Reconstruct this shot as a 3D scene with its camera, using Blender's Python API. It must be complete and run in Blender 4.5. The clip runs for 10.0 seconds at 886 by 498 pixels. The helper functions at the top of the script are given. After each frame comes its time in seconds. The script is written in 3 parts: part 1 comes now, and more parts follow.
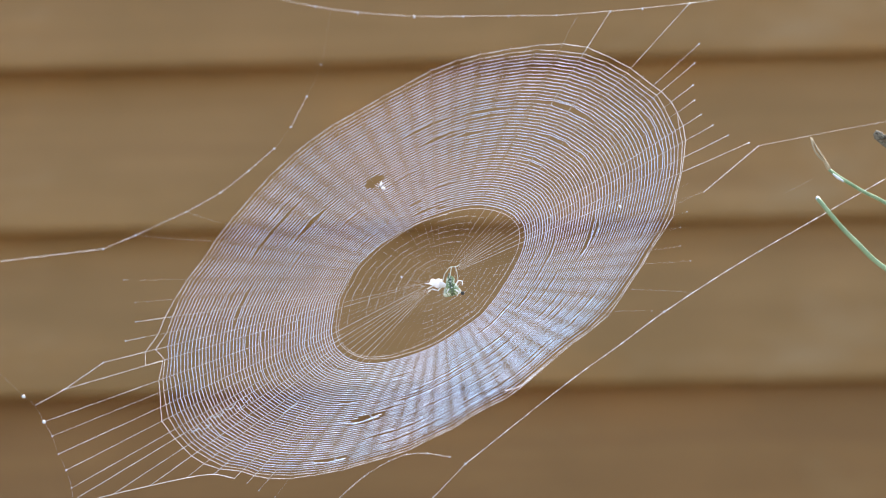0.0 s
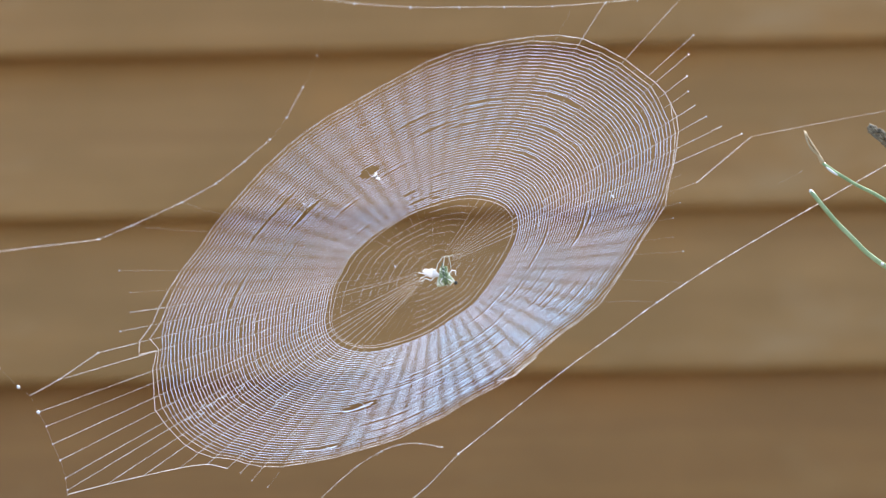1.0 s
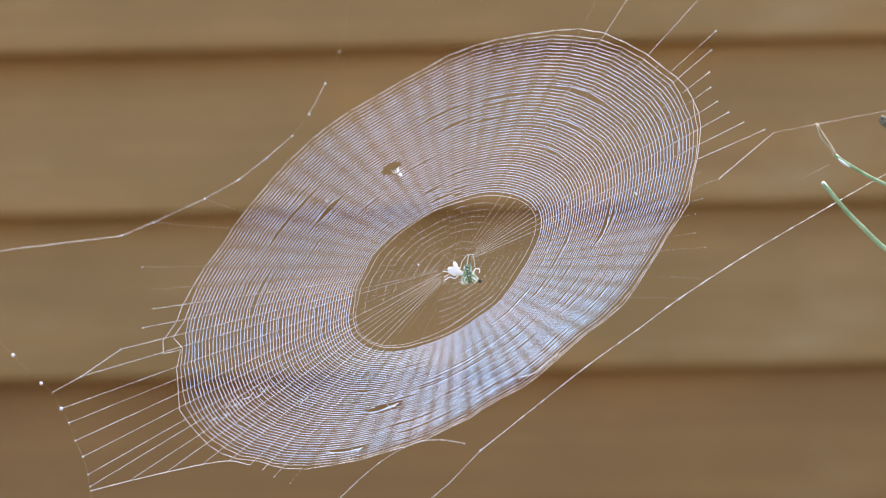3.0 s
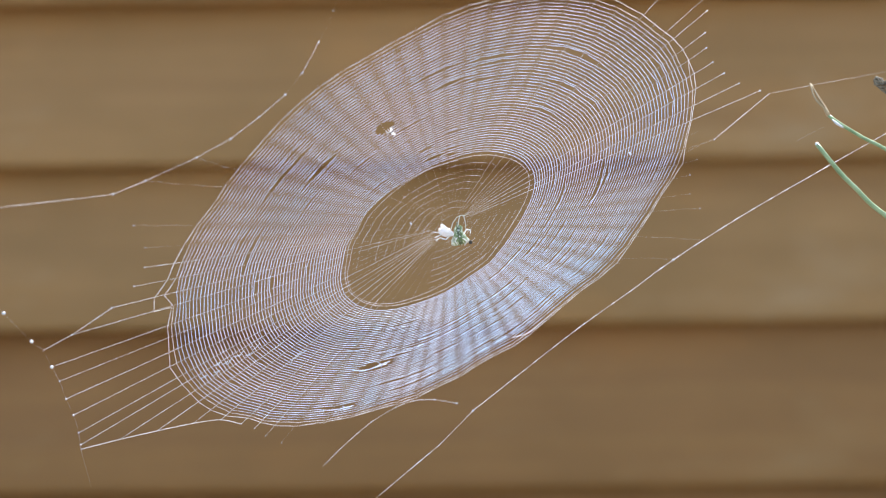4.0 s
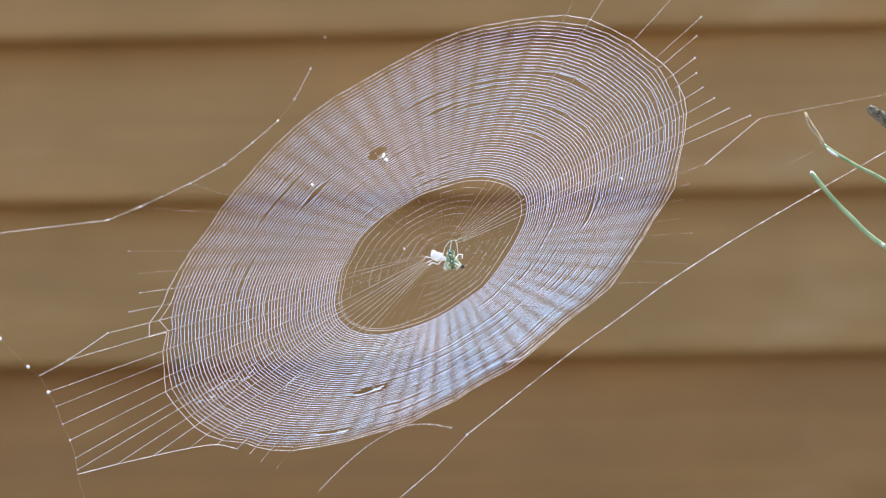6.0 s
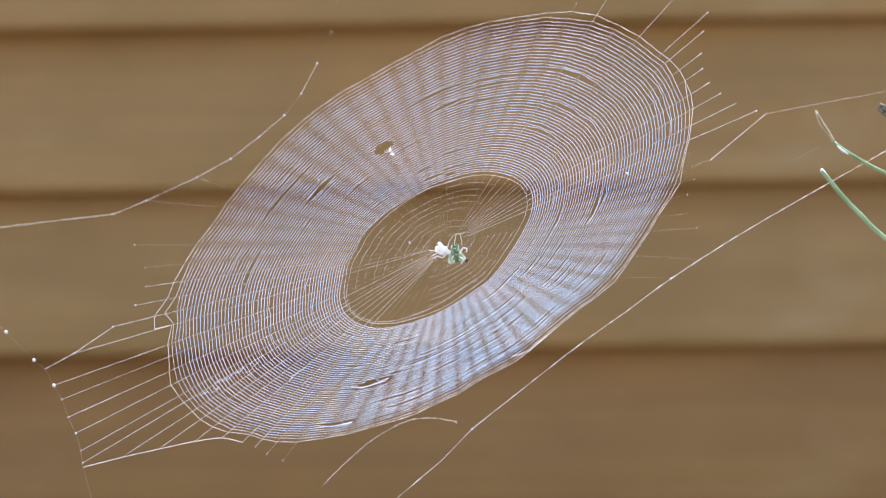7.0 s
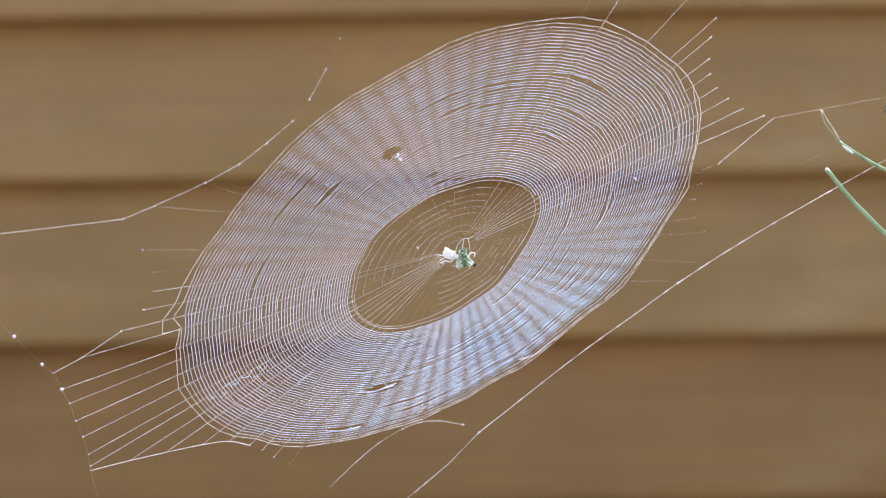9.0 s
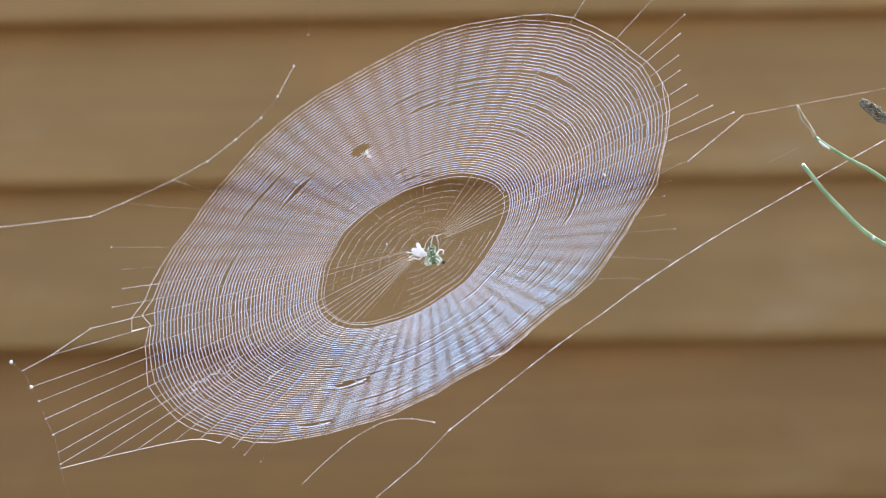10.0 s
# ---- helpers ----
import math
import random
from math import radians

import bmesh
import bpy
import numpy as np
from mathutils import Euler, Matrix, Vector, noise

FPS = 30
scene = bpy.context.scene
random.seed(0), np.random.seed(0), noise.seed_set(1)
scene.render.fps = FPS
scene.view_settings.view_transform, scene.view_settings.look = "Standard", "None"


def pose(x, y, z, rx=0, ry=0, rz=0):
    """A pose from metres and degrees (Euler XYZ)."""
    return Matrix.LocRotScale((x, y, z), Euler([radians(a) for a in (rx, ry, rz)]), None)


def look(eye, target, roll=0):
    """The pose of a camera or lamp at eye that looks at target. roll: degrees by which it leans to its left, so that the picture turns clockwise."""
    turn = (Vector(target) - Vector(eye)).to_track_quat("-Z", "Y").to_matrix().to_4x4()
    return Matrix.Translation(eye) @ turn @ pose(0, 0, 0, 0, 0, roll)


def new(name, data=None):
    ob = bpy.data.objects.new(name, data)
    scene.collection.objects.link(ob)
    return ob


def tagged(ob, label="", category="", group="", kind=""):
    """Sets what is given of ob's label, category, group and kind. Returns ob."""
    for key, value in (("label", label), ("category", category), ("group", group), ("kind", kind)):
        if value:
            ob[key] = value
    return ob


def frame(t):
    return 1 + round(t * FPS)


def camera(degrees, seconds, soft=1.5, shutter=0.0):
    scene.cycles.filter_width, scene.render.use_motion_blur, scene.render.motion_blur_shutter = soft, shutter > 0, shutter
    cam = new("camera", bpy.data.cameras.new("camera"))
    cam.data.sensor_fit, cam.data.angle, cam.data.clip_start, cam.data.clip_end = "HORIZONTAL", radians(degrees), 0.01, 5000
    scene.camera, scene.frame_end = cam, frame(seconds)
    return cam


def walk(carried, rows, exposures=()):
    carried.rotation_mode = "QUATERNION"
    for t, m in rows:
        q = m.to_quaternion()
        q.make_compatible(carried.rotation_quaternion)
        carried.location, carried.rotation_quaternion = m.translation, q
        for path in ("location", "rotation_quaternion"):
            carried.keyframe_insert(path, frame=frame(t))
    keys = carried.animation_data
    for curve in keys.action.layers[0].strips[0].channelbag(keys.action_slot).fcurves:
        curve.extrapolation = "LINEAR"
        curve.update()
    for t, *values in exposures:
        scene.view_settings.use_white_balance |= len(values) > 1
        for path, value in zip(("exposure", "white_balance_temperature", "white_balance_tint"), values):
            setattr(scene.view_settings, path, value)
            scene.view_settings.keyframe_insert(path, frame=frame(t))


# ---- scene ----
# ---------------------------------------------------------------- camera
WALK = [
    (0, pose(0.00000, 0.00000, 0.62000, 90.0000, 1.1500, -0.0000)),
    (0.1, pose(0.00008, -0.00070, 0.61982, 89.9947, 1.1447, 0.0067)),
    (0.2, pose(0.00017, -0.00140, 0.61964, 89.8757, 1.1394, 0.0415)),
    (0.3, pose(0.00025, -0.00210, 0.61946, 89.8243, 1.1342, 0.1205)),
    (0.4, pose(0.00033, -0.00279, 0.61928, 89.8228, 1.1287, 0.0036)),
    (0.5, pose(0.00042, -0.00349, 0.61910, 89.8745, 1.1232, -0.1891)),
    (0.6, pose(-0.00180, -0.00295, 0.61975, 89.8843, 1.1144, -0.2723)),
    (0.7, pose(-0.00402, -0.00241, 0.62040, 89.8388, 1.1053, -0.3560)),
    (0.8, pose(-0.00623, -0.00187, 0.62105, 89.8162, 1.0964, -0.4070)),
    (0.9, pose(-0.00845, -0.00133, 0.62170, 89.7819, 1.0874, -0.4800)),
    (1, pose(-0.01067, -0.00079, 0.62235, 89.7014, 1.0778, -0.6298)),
    (1.1, pose(-0.01005, -0.00117, 0.62206, 89.6564, 1.0920, -0.6723)),
    (1.2, pose(-0.00944, -0.00156, 0.62177, 89.6464, 1.1066, -0.6492)),
    (1.3, pose(-0.00882, -0.00195, 0.62148, 89.6605, 1.1215, -0.5497)),
    (1.4, pose(-0.00821, -0.00233, 0.62119, 89.7189, 1.1366, -0.4499)),
    (1.5, pose(-0.00759, -0.00272, 0.62090, 89.7324, 1.1514, -0.3722)),
    (1.6, pose(-0.00757, -0.00265, 0.62138, 89.6761, 1.1685, -0.3798)),
    (1.7, pose(-0.00754, -0.00257, 0.62187, 89.6524, 1.1856, -0.4090)),
    (1.8, pose(-0.00752, -0.00250, 0.62235, 89.6646, 1.2031, -0.3399)),
    (1.9, pose(-0.00749, -0.00243, 0.62283, 89.7315, 1.2206, -0.2922)),
    (2, pose(-0.00747, -0.00235, 0.62332, 89.7318, 1.2380, -0.2559)),
    (2.1, pose(-0.00787, -0.00207, 0.62365, 89.6793, 1.2612, -0.2567)),
    (2.2, pose(-0.00826, -0.00178, 0.62399, 89.6720, 1.2847, -0.2245)),
    (2.3, pose(-0.00866, -0.00150, 0.62432, 89.6758, 1.3082, -0.1923)),
    (2.4, pose(-0.00906, -0.00122, 0.62466, 89.6247, 1.3316, -0.1495)),
    (2.5, pose(-0.00945, -0.00093, 0.62499, 89.6137, 1.3547, -0.2374)),
    (2.6, pose(-0.01049, -0.00113, 0.62400, 89.6972, 1.2735, -0.2165)),
    (2.7, pose(-0.01153, -0.00134, 0.62300, 89.7030, 1.1920, -0.1964)),
    (3.8, pose(-0.01171, 0.00437, 0.62155, 88.9610, 1.0117, -0.3354)),
    (3.9, pose(-0.01091, 0.00457, 0.62395, 88.8058, 0.8872, -0.3032)),
    (4, pose(-0.01011, 0.00477, 0.62634, 88.6610, 0.7624, -0.3033)),
    (4.1, pose(-0.01055, 0.00525, 0.62526, 88.6515, 0.8597, -0.3505)),
    (4.2, pose(-0.01098, 0.00574, 0.62418, 88.6415, 0.9567, -0.4194)),
    (4.3, pose(-0.01141, 0.00622, 0.62309, 88.6206, 1.0538, -0.4773)),
    (4.4, pose(-0.01185, 0.00671, 0.62201, 88.6864, 1.1505, -0.6000)),
    (4.5, pose(-0.01228, 0.00719, 0.62093, 88.8323, 1.2489, -0.6242)),
    (4.6, pose(-0.01224, 0.00632, 0.62114, 89.0513, 1.2050, -0.5909)),
    (4.7, pose(-0.01220, 0.00544, 0.62135, 89.1480, 1.1602, -0.5800)),
    (4.8, pose(-0.01216, 0.00457, 0.62155, 89.0571, 1.1147, -0.5483)),
    (4.9, pose(-0.01212, 0.00370, 0.62176, 89.0112, 1.0697, -0.4837)),
    (5, pose(-0.01208, 0.00282, 0.62197, 89.0184, 1.0241, -0.5060)),
    (5.1, pose(-0.01115, 0.00183, 0.62266, 89.0264, 1.0632, -0.5673)),
    (5.2, pose(-0.01022, 0.00083, 0.62334, 89.0025, 1.1025, -0.5744)),
    (5.3, pose(-0.00929, -0.00016, 0.62402, 89.0109, 1.1418, -0.6142)),
    (5.4, pose(-0.00836, -0.00115, 0.62470, 89.0986, 1.1820, -0.5882)),
    (5.5, pose(-0.00743, -0.00215, 0.62539, 89.1777, 1.2227, -0.4751)),
    (5.6, pose(-0.00660, -0.00270, 0.62266, 89.3365, 1.2179, -0.3960)),
    (5.7, pose(-0.00578, -0.00325, 0.61993, 89.4847, 1.2130, -0.2952)),
    (6.8, pose(-0.00255, -0.00745, 0.62341, 89.1527, 0.7792, 0.0387)),
    (6.9, pose(-0.00327, -0.00665, 0.62334, 89.1612, 0.8109, -0.0022)),
    (7, pose(-0.00399, -0.00585, 0.62327, 89.1921, 0.8427, -0.0321)),
    (7.1, pose(-0.00295, -0.00628, 0.62330, 89.2693, 0.8340, -0.0372)),
    (7.2, pose(-0.00190, -0.00670, 0.62334, 89.2699, 0.8257, 0.0008)),
    (7.3, pose(-0.00085, -0.00713, 0.62337, 89.2613, 0.8179, 0.1259)),
    (7.4, pose(0.00020, -0.00755, 0.62340, 89.2055, 0.8092, 0.1090)),
    (7.5, pose(0.00125, -0.00797, 0.62343, 89.1519, 0.8013, 0.2011)),
    (7.6, pose(0.00021, -0.00806, 0.62403, 89.1062, 0.8481, 0.1470)),
    (7.7, pose(-0.00083, -0.00814, 0.62464, 89.0708, 0.8946, 0.0602)),
    (7.8, pose(-0.00187, -0.00823, 0.62524, 89.0576, 0.9410, -0.0265)),
    (7.9, pose(-0.00291, -0.00831, 0.62584, 89.0577, 0.9883, -0.0151)),
    (8, pose(-0.00395, -0.00839, 0.62644, 89.0023, 1.0354, -0.0149)),
    (8.1, pose(-0.00432, -0.00801, 0.62688, 89.0166, 0.9918, -0.0171)),
    (8.2, pose(-0.00469, -0.00763, 0.62731, 89.0216, 0.9489, 0.0572)),
    (8.3, pose(-0.00506, -0.00725, 0.62774, 89.0039, 0.9058, 0.1095)),
    (8.4, pose(-0.00543, -0.00687, 0.62818, 88.9864, 0.8629, 0.1836)),
    (8.5, pose(-0.00579, -0.00649, 0.62861, 88.9562, 0.8193, 0.1813)),
    (8.6, pose(-0.00592, -0.00654, 0.62959, 88.9135, 0.7966, 0.1747)),
    (8.7, pose(-0.00604, -0.00660, 0.63056, 88.9154, 0.7738, 0.1793)),
    (8.8, pose(-0.00617, -0.00666, 0.63153, 88.9266, 0.7503, 0.0967)),
    (8.9, pose(-0.00629, -0.00672, 0.63251, 88.8495, 0.7268, 0.0244)),
    (9, pose(-0.00641, -0.00677, 0.63348, 88.7954, 0.7038, -0.0039)),
    (9.1, pose(-0.00716, -0.00607, 0.63334, 88.8230, 0.7142, -0.0001)),
    (9.2, pose(-0.00791, -0.00536, 0.63321, 88.8624, 0.7250, 0.0364)),
    (9.3, pose(-0.00866, -0.00465, 0.63308, 88.9562, 0.7354, 0.0296)),
    (9.4, pose(-0.00940, -0.00394, 0.63294, 89.0149, 0.7449, -0.0757)),
    (9.5, pose(-0.01015, -0.00323, 0.63281, 88.9610, 0.7536, -0.2692)),
    (9.6, pose(-0.00788, -0.00405, 0.63202, 88.9177, 0.7669, -0.3752)),
    (9.7, pose(-0.00561, -0.00488, 0.63123, 88.8315, 0.7806, -0.4161)),
    (9.8, pose(-0.00334, -0.00570, 0.63043, 88.8569, 0.7953, -0.4019)),
    (9.9, pose(-0.00107, -0.00653, 0.62964, 88.9067, 0.8110, -0.2788)),
    (10, pose(0.00121, -0.00735, 0.62885, 88.9521, 0.8260, -0.2287)),
]
cam = camera(17.09, 10.0, soft=1.1, shutter=0.5)
cam.data.dof.use_dof = True
cam.data.dof.focus_distance = 1.2
cam.data.dof.aperture_fstop = 10.5
walk(cam, WALK, [(0, 1.53, 6750, 12), (10, 1.53, 6750, 12)])

# ---------------------------------------------------------------- light
SUN_ELEVATION, SUN_AZIMUTH = radians(58), radians(20)   # azimuth from +y towards +x
world = bpy.data.worlds.new("sky")
scene.world = world
world.use_nodes = True
sky = world.node_tree.nodes.new("ShaderNodeTexSky")
sky.sky_type = "NISHITA"
sky.sun_disc = False
sky.sun_elevation = SUN_ELEVATION
sky.sun_rotation = SUN_AZIMUTH
back = world.node_tree.nodes["Background"]
back.inputs["Strength"].default_value = 0.15
world.node_tree.links.new(sky.outputs["Color"], back.inputs["Color"])

sun_data = bpy.data.lights.new("sun", "SUN")
sun_data.energy, sun_data.angle, sun_data.color = 4.6, radians(0.55), (1.0, 0.96, 0.91)
sun = new("sun", sun_data)
sun_way = Vector((math.sin(SUN_AZIMUTH) * math.cos(SUN_ELEVATION), math.cos(SUN_AZIMUTH) * math.cos(SUN_ELEVATION), math.sin(SUN_ELEVATION)))
sun.matrix_world = look(sun_way * 10, (0, 0, 0))


# ---------------------------------------------------------------- materials
def material(name, rough=0.6, metal=0.0, specular=0.5):
    """A Principled material; returns it with its tree, shader and object coordinates."""
    m = bpy.data.materials.new(name)
    m.use_nodes = True
    t = m.node_tree
    b = t.nodes["Principled BSDF"]
    b.inputs["Roughness"].default_value = rough
    b.inputs["Metallic"].default_value = metal
    b.inputs["Specular IOR Level"].default_value = specular
    return m, t, b, t.nodes.new("ShaderNodeTexCoord")


def noise_tex(t, vector, scale, detail=4, rough=0.55, stretch=(1, 1, 1), shift=None):
    mp = t.nodes.new("ShaderNodeMapping")
    mp.inputs["Scale"].default_value = stretch
    t.links.new(vector, mp.inputs["Vector"])
    if shift is not None:
        t.links.new(shift, mp.inputs["Location"])
    n = t.nodes.new("ShaderNodeTexNoise")
    n.inputs["Scale"].default_value, n.inputs["Detail"].default_value, n.inputs["Roughness"].default_value = scale, detail, rough
    t.links.new(mp.outputs["Vector"], n.inputs["Vector"])
    return n.outputs["Fac"]


def ramp(t, fac, *stops):
    r = t.nodes.new("ShaderNodeValToRGB")
    e = r.color_ramp.elements
    while len(e) < len(stops):
        e.new(0.5)
    for el, (at, colour) in zip(e, stops):
        el.position, el.color = at, (*colour, 1)
    t.links.new(fac, r.inputs["Fac"])
    return r.outputs["Color"]


def mixed(t, a, b, fac, mode="MIX"):
    m = t.nodes.new("ShaderNodeMix")
    m.data_type, m.blend_type = "RGBA", mode
    for value, socket in ((a, m.inputs[6]), (b, m.inputs[7]), (fac, m.inputs[0])):
        if isinstance(value, (int, float)):
            socket.default_value = value
        elif isinstance(value, tuple):
            socket.default_value = (*value, 1)
        else:
            t.links.new(value, socket)
    return m.outputs[2]


def bumped(t, b, height, strength, distance):
    n = t.nodes.new("ShaderNodeBump")
    n.inputs["Strength"].default_value, n.inputs["Distance"].default_value = strength, distance
    t.links.new(height, n.inputs["Height"])
    t.links.new(n.outputs["Normal"], b.inputs["Normal"])


def wood_material(name, tone):
    """Brown stained wood; tone scales the stain's depth."""
    m, t, b, c = material(name, 0.62)
    info = t.nodes.new("ShaderNodeObjectInfo")
    jump = t.nodes.new("ShaderNodeCombineXYZ")
    scaled = t.nodes.new("ShaderNodeMath")
    scaled.operation = "MULTIPLY"
    scaled.inputs[1].default_value = 37.0
    t.links.new(info.outputs["Random"], scaled.inputs[0])
    t.links.new(scaled.outputs[0], jump.inputs["X"])
    grain = noise_tex(t, c.outputs["Object"], 60, 6, 0.6, (0.03, 1, 1), jump.outputs[0])
    stain = noise_tex(t, c.outputs["Object"], 6, 4, 0.6, (0.7, 1, 1.5), jump.outputs[0])
    moss = noise_tex(t, c.outputs["Object"], 2.6, 3, 0.5, (1, 1, 1))
    colour = ramp(t, grain, (0.25, (0.312, 0.150, 0.042)), (0.6, (0.402, 0.206, 0.064)), (0.85, (0.465, 0.252, 0.088)))
    colour = mixed(t, colour, (0.30, 0.152, 0.040), ramp(t, stain, (0.42, (0, 0, 0)), (0.66, (0.75, 0.75, 0.75))))
    colour = mixed(t, colour, (0.27, 0.175, 0.065), ramp(t, moss, (0.55, (0, 0, 0)), (0.85, (0.2, 0.2, 0.2))))
    rusty = noise_tex(t, c.outputs["Object"], 11, 4, 0.6, (0.45, 1, 1), jump.outputs[0])
    colour = mixed(t, colour, (0.47, 0.215, 0.052), ramp(t, rusty, (0.52, (0, 0, 0)), (0.74, (0.5, 0.5, 0.5))))
    grey = noise_tex(t, c.outputs["Object"], 8, 5, 0.65, (0.6, 1, 1.4))
    colour = mixed(t, colour, (0.44, 0.27, 0.125), ramp(t, grey, (0.54, (0, 0, 0)), (0.76, (0.6, 0.6, 0.6))))
    colour = mixed(t, colour, tone, 1.0, "MULTIPLY")
    t.links.new(colour, b.inputs["Base Color"])
    bumped(t, b, grain, 0.3, 0.001)
    return m


def silk_material(name, tint_a, tint_b, clear):
    """Silk: pale, glossy, lets light through; its thin-film tint drifts at random, and sky blue reflected low on the
    sheet is painted in.
    """
    m, t, b, c = material(name, 0.45, 0.0, 0.4)
    axes = t.nodes.new("ShaderNodeSeparateXYZ")
    t.links.new(c.outputs["Object"], axes.inputs[0])
    # slope along Y paints the sky's blue reflection into the colour at low Y
    slope = t.nodes.new("ShaderNodeMath")
    slope.operation = "MULTIPLY_ADD"
    slope.inputs[1].default_value = 0.9
    t.links.new(axes.outputs["Y"], slope.inputs[0])
    t.links.new(noise_tex(t, c.outputs["Object"], 24, 3, 0.6), slope.inputs[2])
    drift = slope.outputs[0]
    between = tuple((p + q) / 2 for p, q in zip(tint_a, tint_b))
    colour = ramp(t, drift, (0.36, tint_a), (0.5, between), (0.64, tint_b))
    t.links.new(colour, b.inputs["Base Color"])
    through_light = t.nodes.new("ShaderNodeBsdfTranslucent")
    t.links.new(colour, through_light.inputs["Color"])
    mix = t.nodes.new("ShaderNodeMixShader")
    mix.inputs[0].default_value = clear
    t.links.new(b.outputs[0], mix.inputs[1])
    t.links.new(through_light.outputs[0], mix.inputs[2])
    t.links.new(mix.outputs[0], t.nodes["Material Output"].inputs["Surface"])
    return m


def plain_material(name, dark, light, scale, rough=0.5, specular=0.5, stretch=(1, 1, 1), bump=0.0):
    m, t, b, c = material(name, rough, 0.0, specular)
    n = noise_tex(t, c.outputs["Object"], scale, 5, 0.6, stretch)
    t.links.new(ramp(t, n, (0.35, dark), (0.65, light)), b.inputs["Base Color"])
    if bump:
        bumped(t, b, n, 0.6, bump)
    return m


WOOD = wood_material("stained_wood", (1.0, 0.985, 0.93))
# the same stain multiplied by a darker, yellower tone
DARK_WOOD = wood_material("darker_stained_wood", (0.85, 0.735, 0.51))
SILK = silk_material("spiral_silk", (0.675, 0.787, 0.92), (0.805, 0.80, 0.892), 0.52)
RADIAL_SILK = silk_material("radial_silk", (0.86, 0.81, 0.78), (0.86, 0.845, 0.845), 0.5)
KNOT = plain_material("silk_knot", (0.80, 0.80, 0.82), (0.85, 0.85, 0.88), 900, 0.25, 0.8)
STEM = plain_material("sedge_green", (0.17, 0.27, 0.12), (0.33, 0.44, 0.24), 160, 0.35, 0.6, (1, 1, 0.25))
DRY = plain_material("dry_tip", (0.34, 0.25, 0.14), (0.52, 0.41, 0.26), 200, 0.7)
SEED = plain_material("seed_husk", (0.06, 0.045, 0.03), (0.34, 0.30, 0.22), 500, 0.8)
PALE = plain_material("pale_sheath", (0.62, 0.66, 0.68), (0.80, 0.82, 0.84), 500, 0.4)
LEG = plain_material("pale_leg", (0.55, 0.50, 0.36), (0.75, 0.72, 0.62), 900, 0.4)
WHITE_LEG = silk_material("white_leg", (0.80, 0.80, 0.78), (0.88, 0.86, 0.86), 0.6)
HEAD = plain_material("head_shell", (0.45, 0.40, 0.30), (0.70, 0.66, 0.55), 900, 0.35)
WING = silk_material("prey_wing", (0.84, 0.84, 0.86), (0.88, 0.88, 0.90), 0.55)
INSECT = plain_material("insect_body", (0.08, 0.06, 0.05), (0.55, 0.50, 0.44), 900, 0.5)
SOIL = plain_material("grey_soil", (0.085, 0.073, 0.057), (0.175, 0.152, 0.122), 30, 0.9)
POST = plain_material("weathered_post", (0.16, 0.11, 0.07), (0.30, 0.21, 0.13), 20, 0.8, 0.3, (1, 1, 0.1))


def abdomen_material():
    """Green with a dark leaf mark and silver flecks."""
    m, t, b, c = material("green_abdomen", 0.35, 0.0, 0.7)
    axes = t.nodes.new("ShaderNodeSeparateXYZ")
    t.links.new(c.outputs["Generated"], axes.inputs[0])
    away = t.nodes.new("ShaderNodeMath")
    away.operation = "SUBTRACT"
    away.inputs[1].default_value = 0.5
    t.links.new(axes.outputs["X"], away.inputs[0])
    side = t.nodes.new("ShaderNodeMath")
    side.operation = "ABSOLUTE"
    t.links.new(away.outputs[0], side.inputs[0])
    ragged = t.nodes.new("ShaderNodeMath")
    ragged.operation = "MULTIPLY_ADD"
    ragged.inputs[1].default_value = 0.35
    t.links.new(noise_tex(t, c.outputs["Object"], 700, 3, 0.6), ragged.inputs[0])
    t.links.new(side.outputs[0], ragged.inputs[2])
    colour = ramp(t, ragged.outputs[0], (0.18, (0.05, 0.075, 0.025)), (0.28, (0.13, 0.20, 0.06)), (0.42, (0.25, 0.33, 0.14)), (0.58, (0.55, 0.57, 0.45)))
    fleck = noise_tex(t, c.outputs["Object"], 1300, 2, 0.5)
    colour = mixed(t, colour, (0.82, 0.82, 0.70), ramp(t, fleck, (0.55, (0, 0, 0)), (0.63, (0.85, 0.85, 0.85))))
    t.links.new(colour, b.inputs["Base Color"])
    return m


ABDOMEN = abdomen_material()
DARK = plain_material("dark_spinneret", (0.02, 0.018, 0.015), (0.06, 0.05, 0.04), 900, 0.5)


# ---------------------------------------------------------------- mesh helpers
def mesh_object(name, verts, faces, mat, parent=None, label="", smooth=True):
    me = bpy.data.meshes.new(name)
    me.from_pydata([tuple(v) for v in verts], [], faces)
    me.materials.append(mat)
    if smooth:
        me.polygons.foreach_set("use_smooth", [True] * len(me.polygons))
    ob = new(name, me)
    ob.parent = parent
    return tagged(ob, label)


def part(name, bm, mat, parent, label="", smooth=True):
    """Links a bmesh as one mesh object under a thing or a part."""
    me = bpy.data.meshes.new(name)
    bm.to_mesh(me)
    bm.free()
    me.materials.append(mat)
    me.polygons.foreach_set("use_smooth", [smooth] * len(me.polygons))
    ob = new(name, me)
    ob.parent = parent
    return tagged(ob, label)


def shared(name, me, parent, place, size=1.0):
    ob = new(name, me)
    ob.parent = parent
    ob.location = place
    ob.scale = (size, size, size)
    return ob


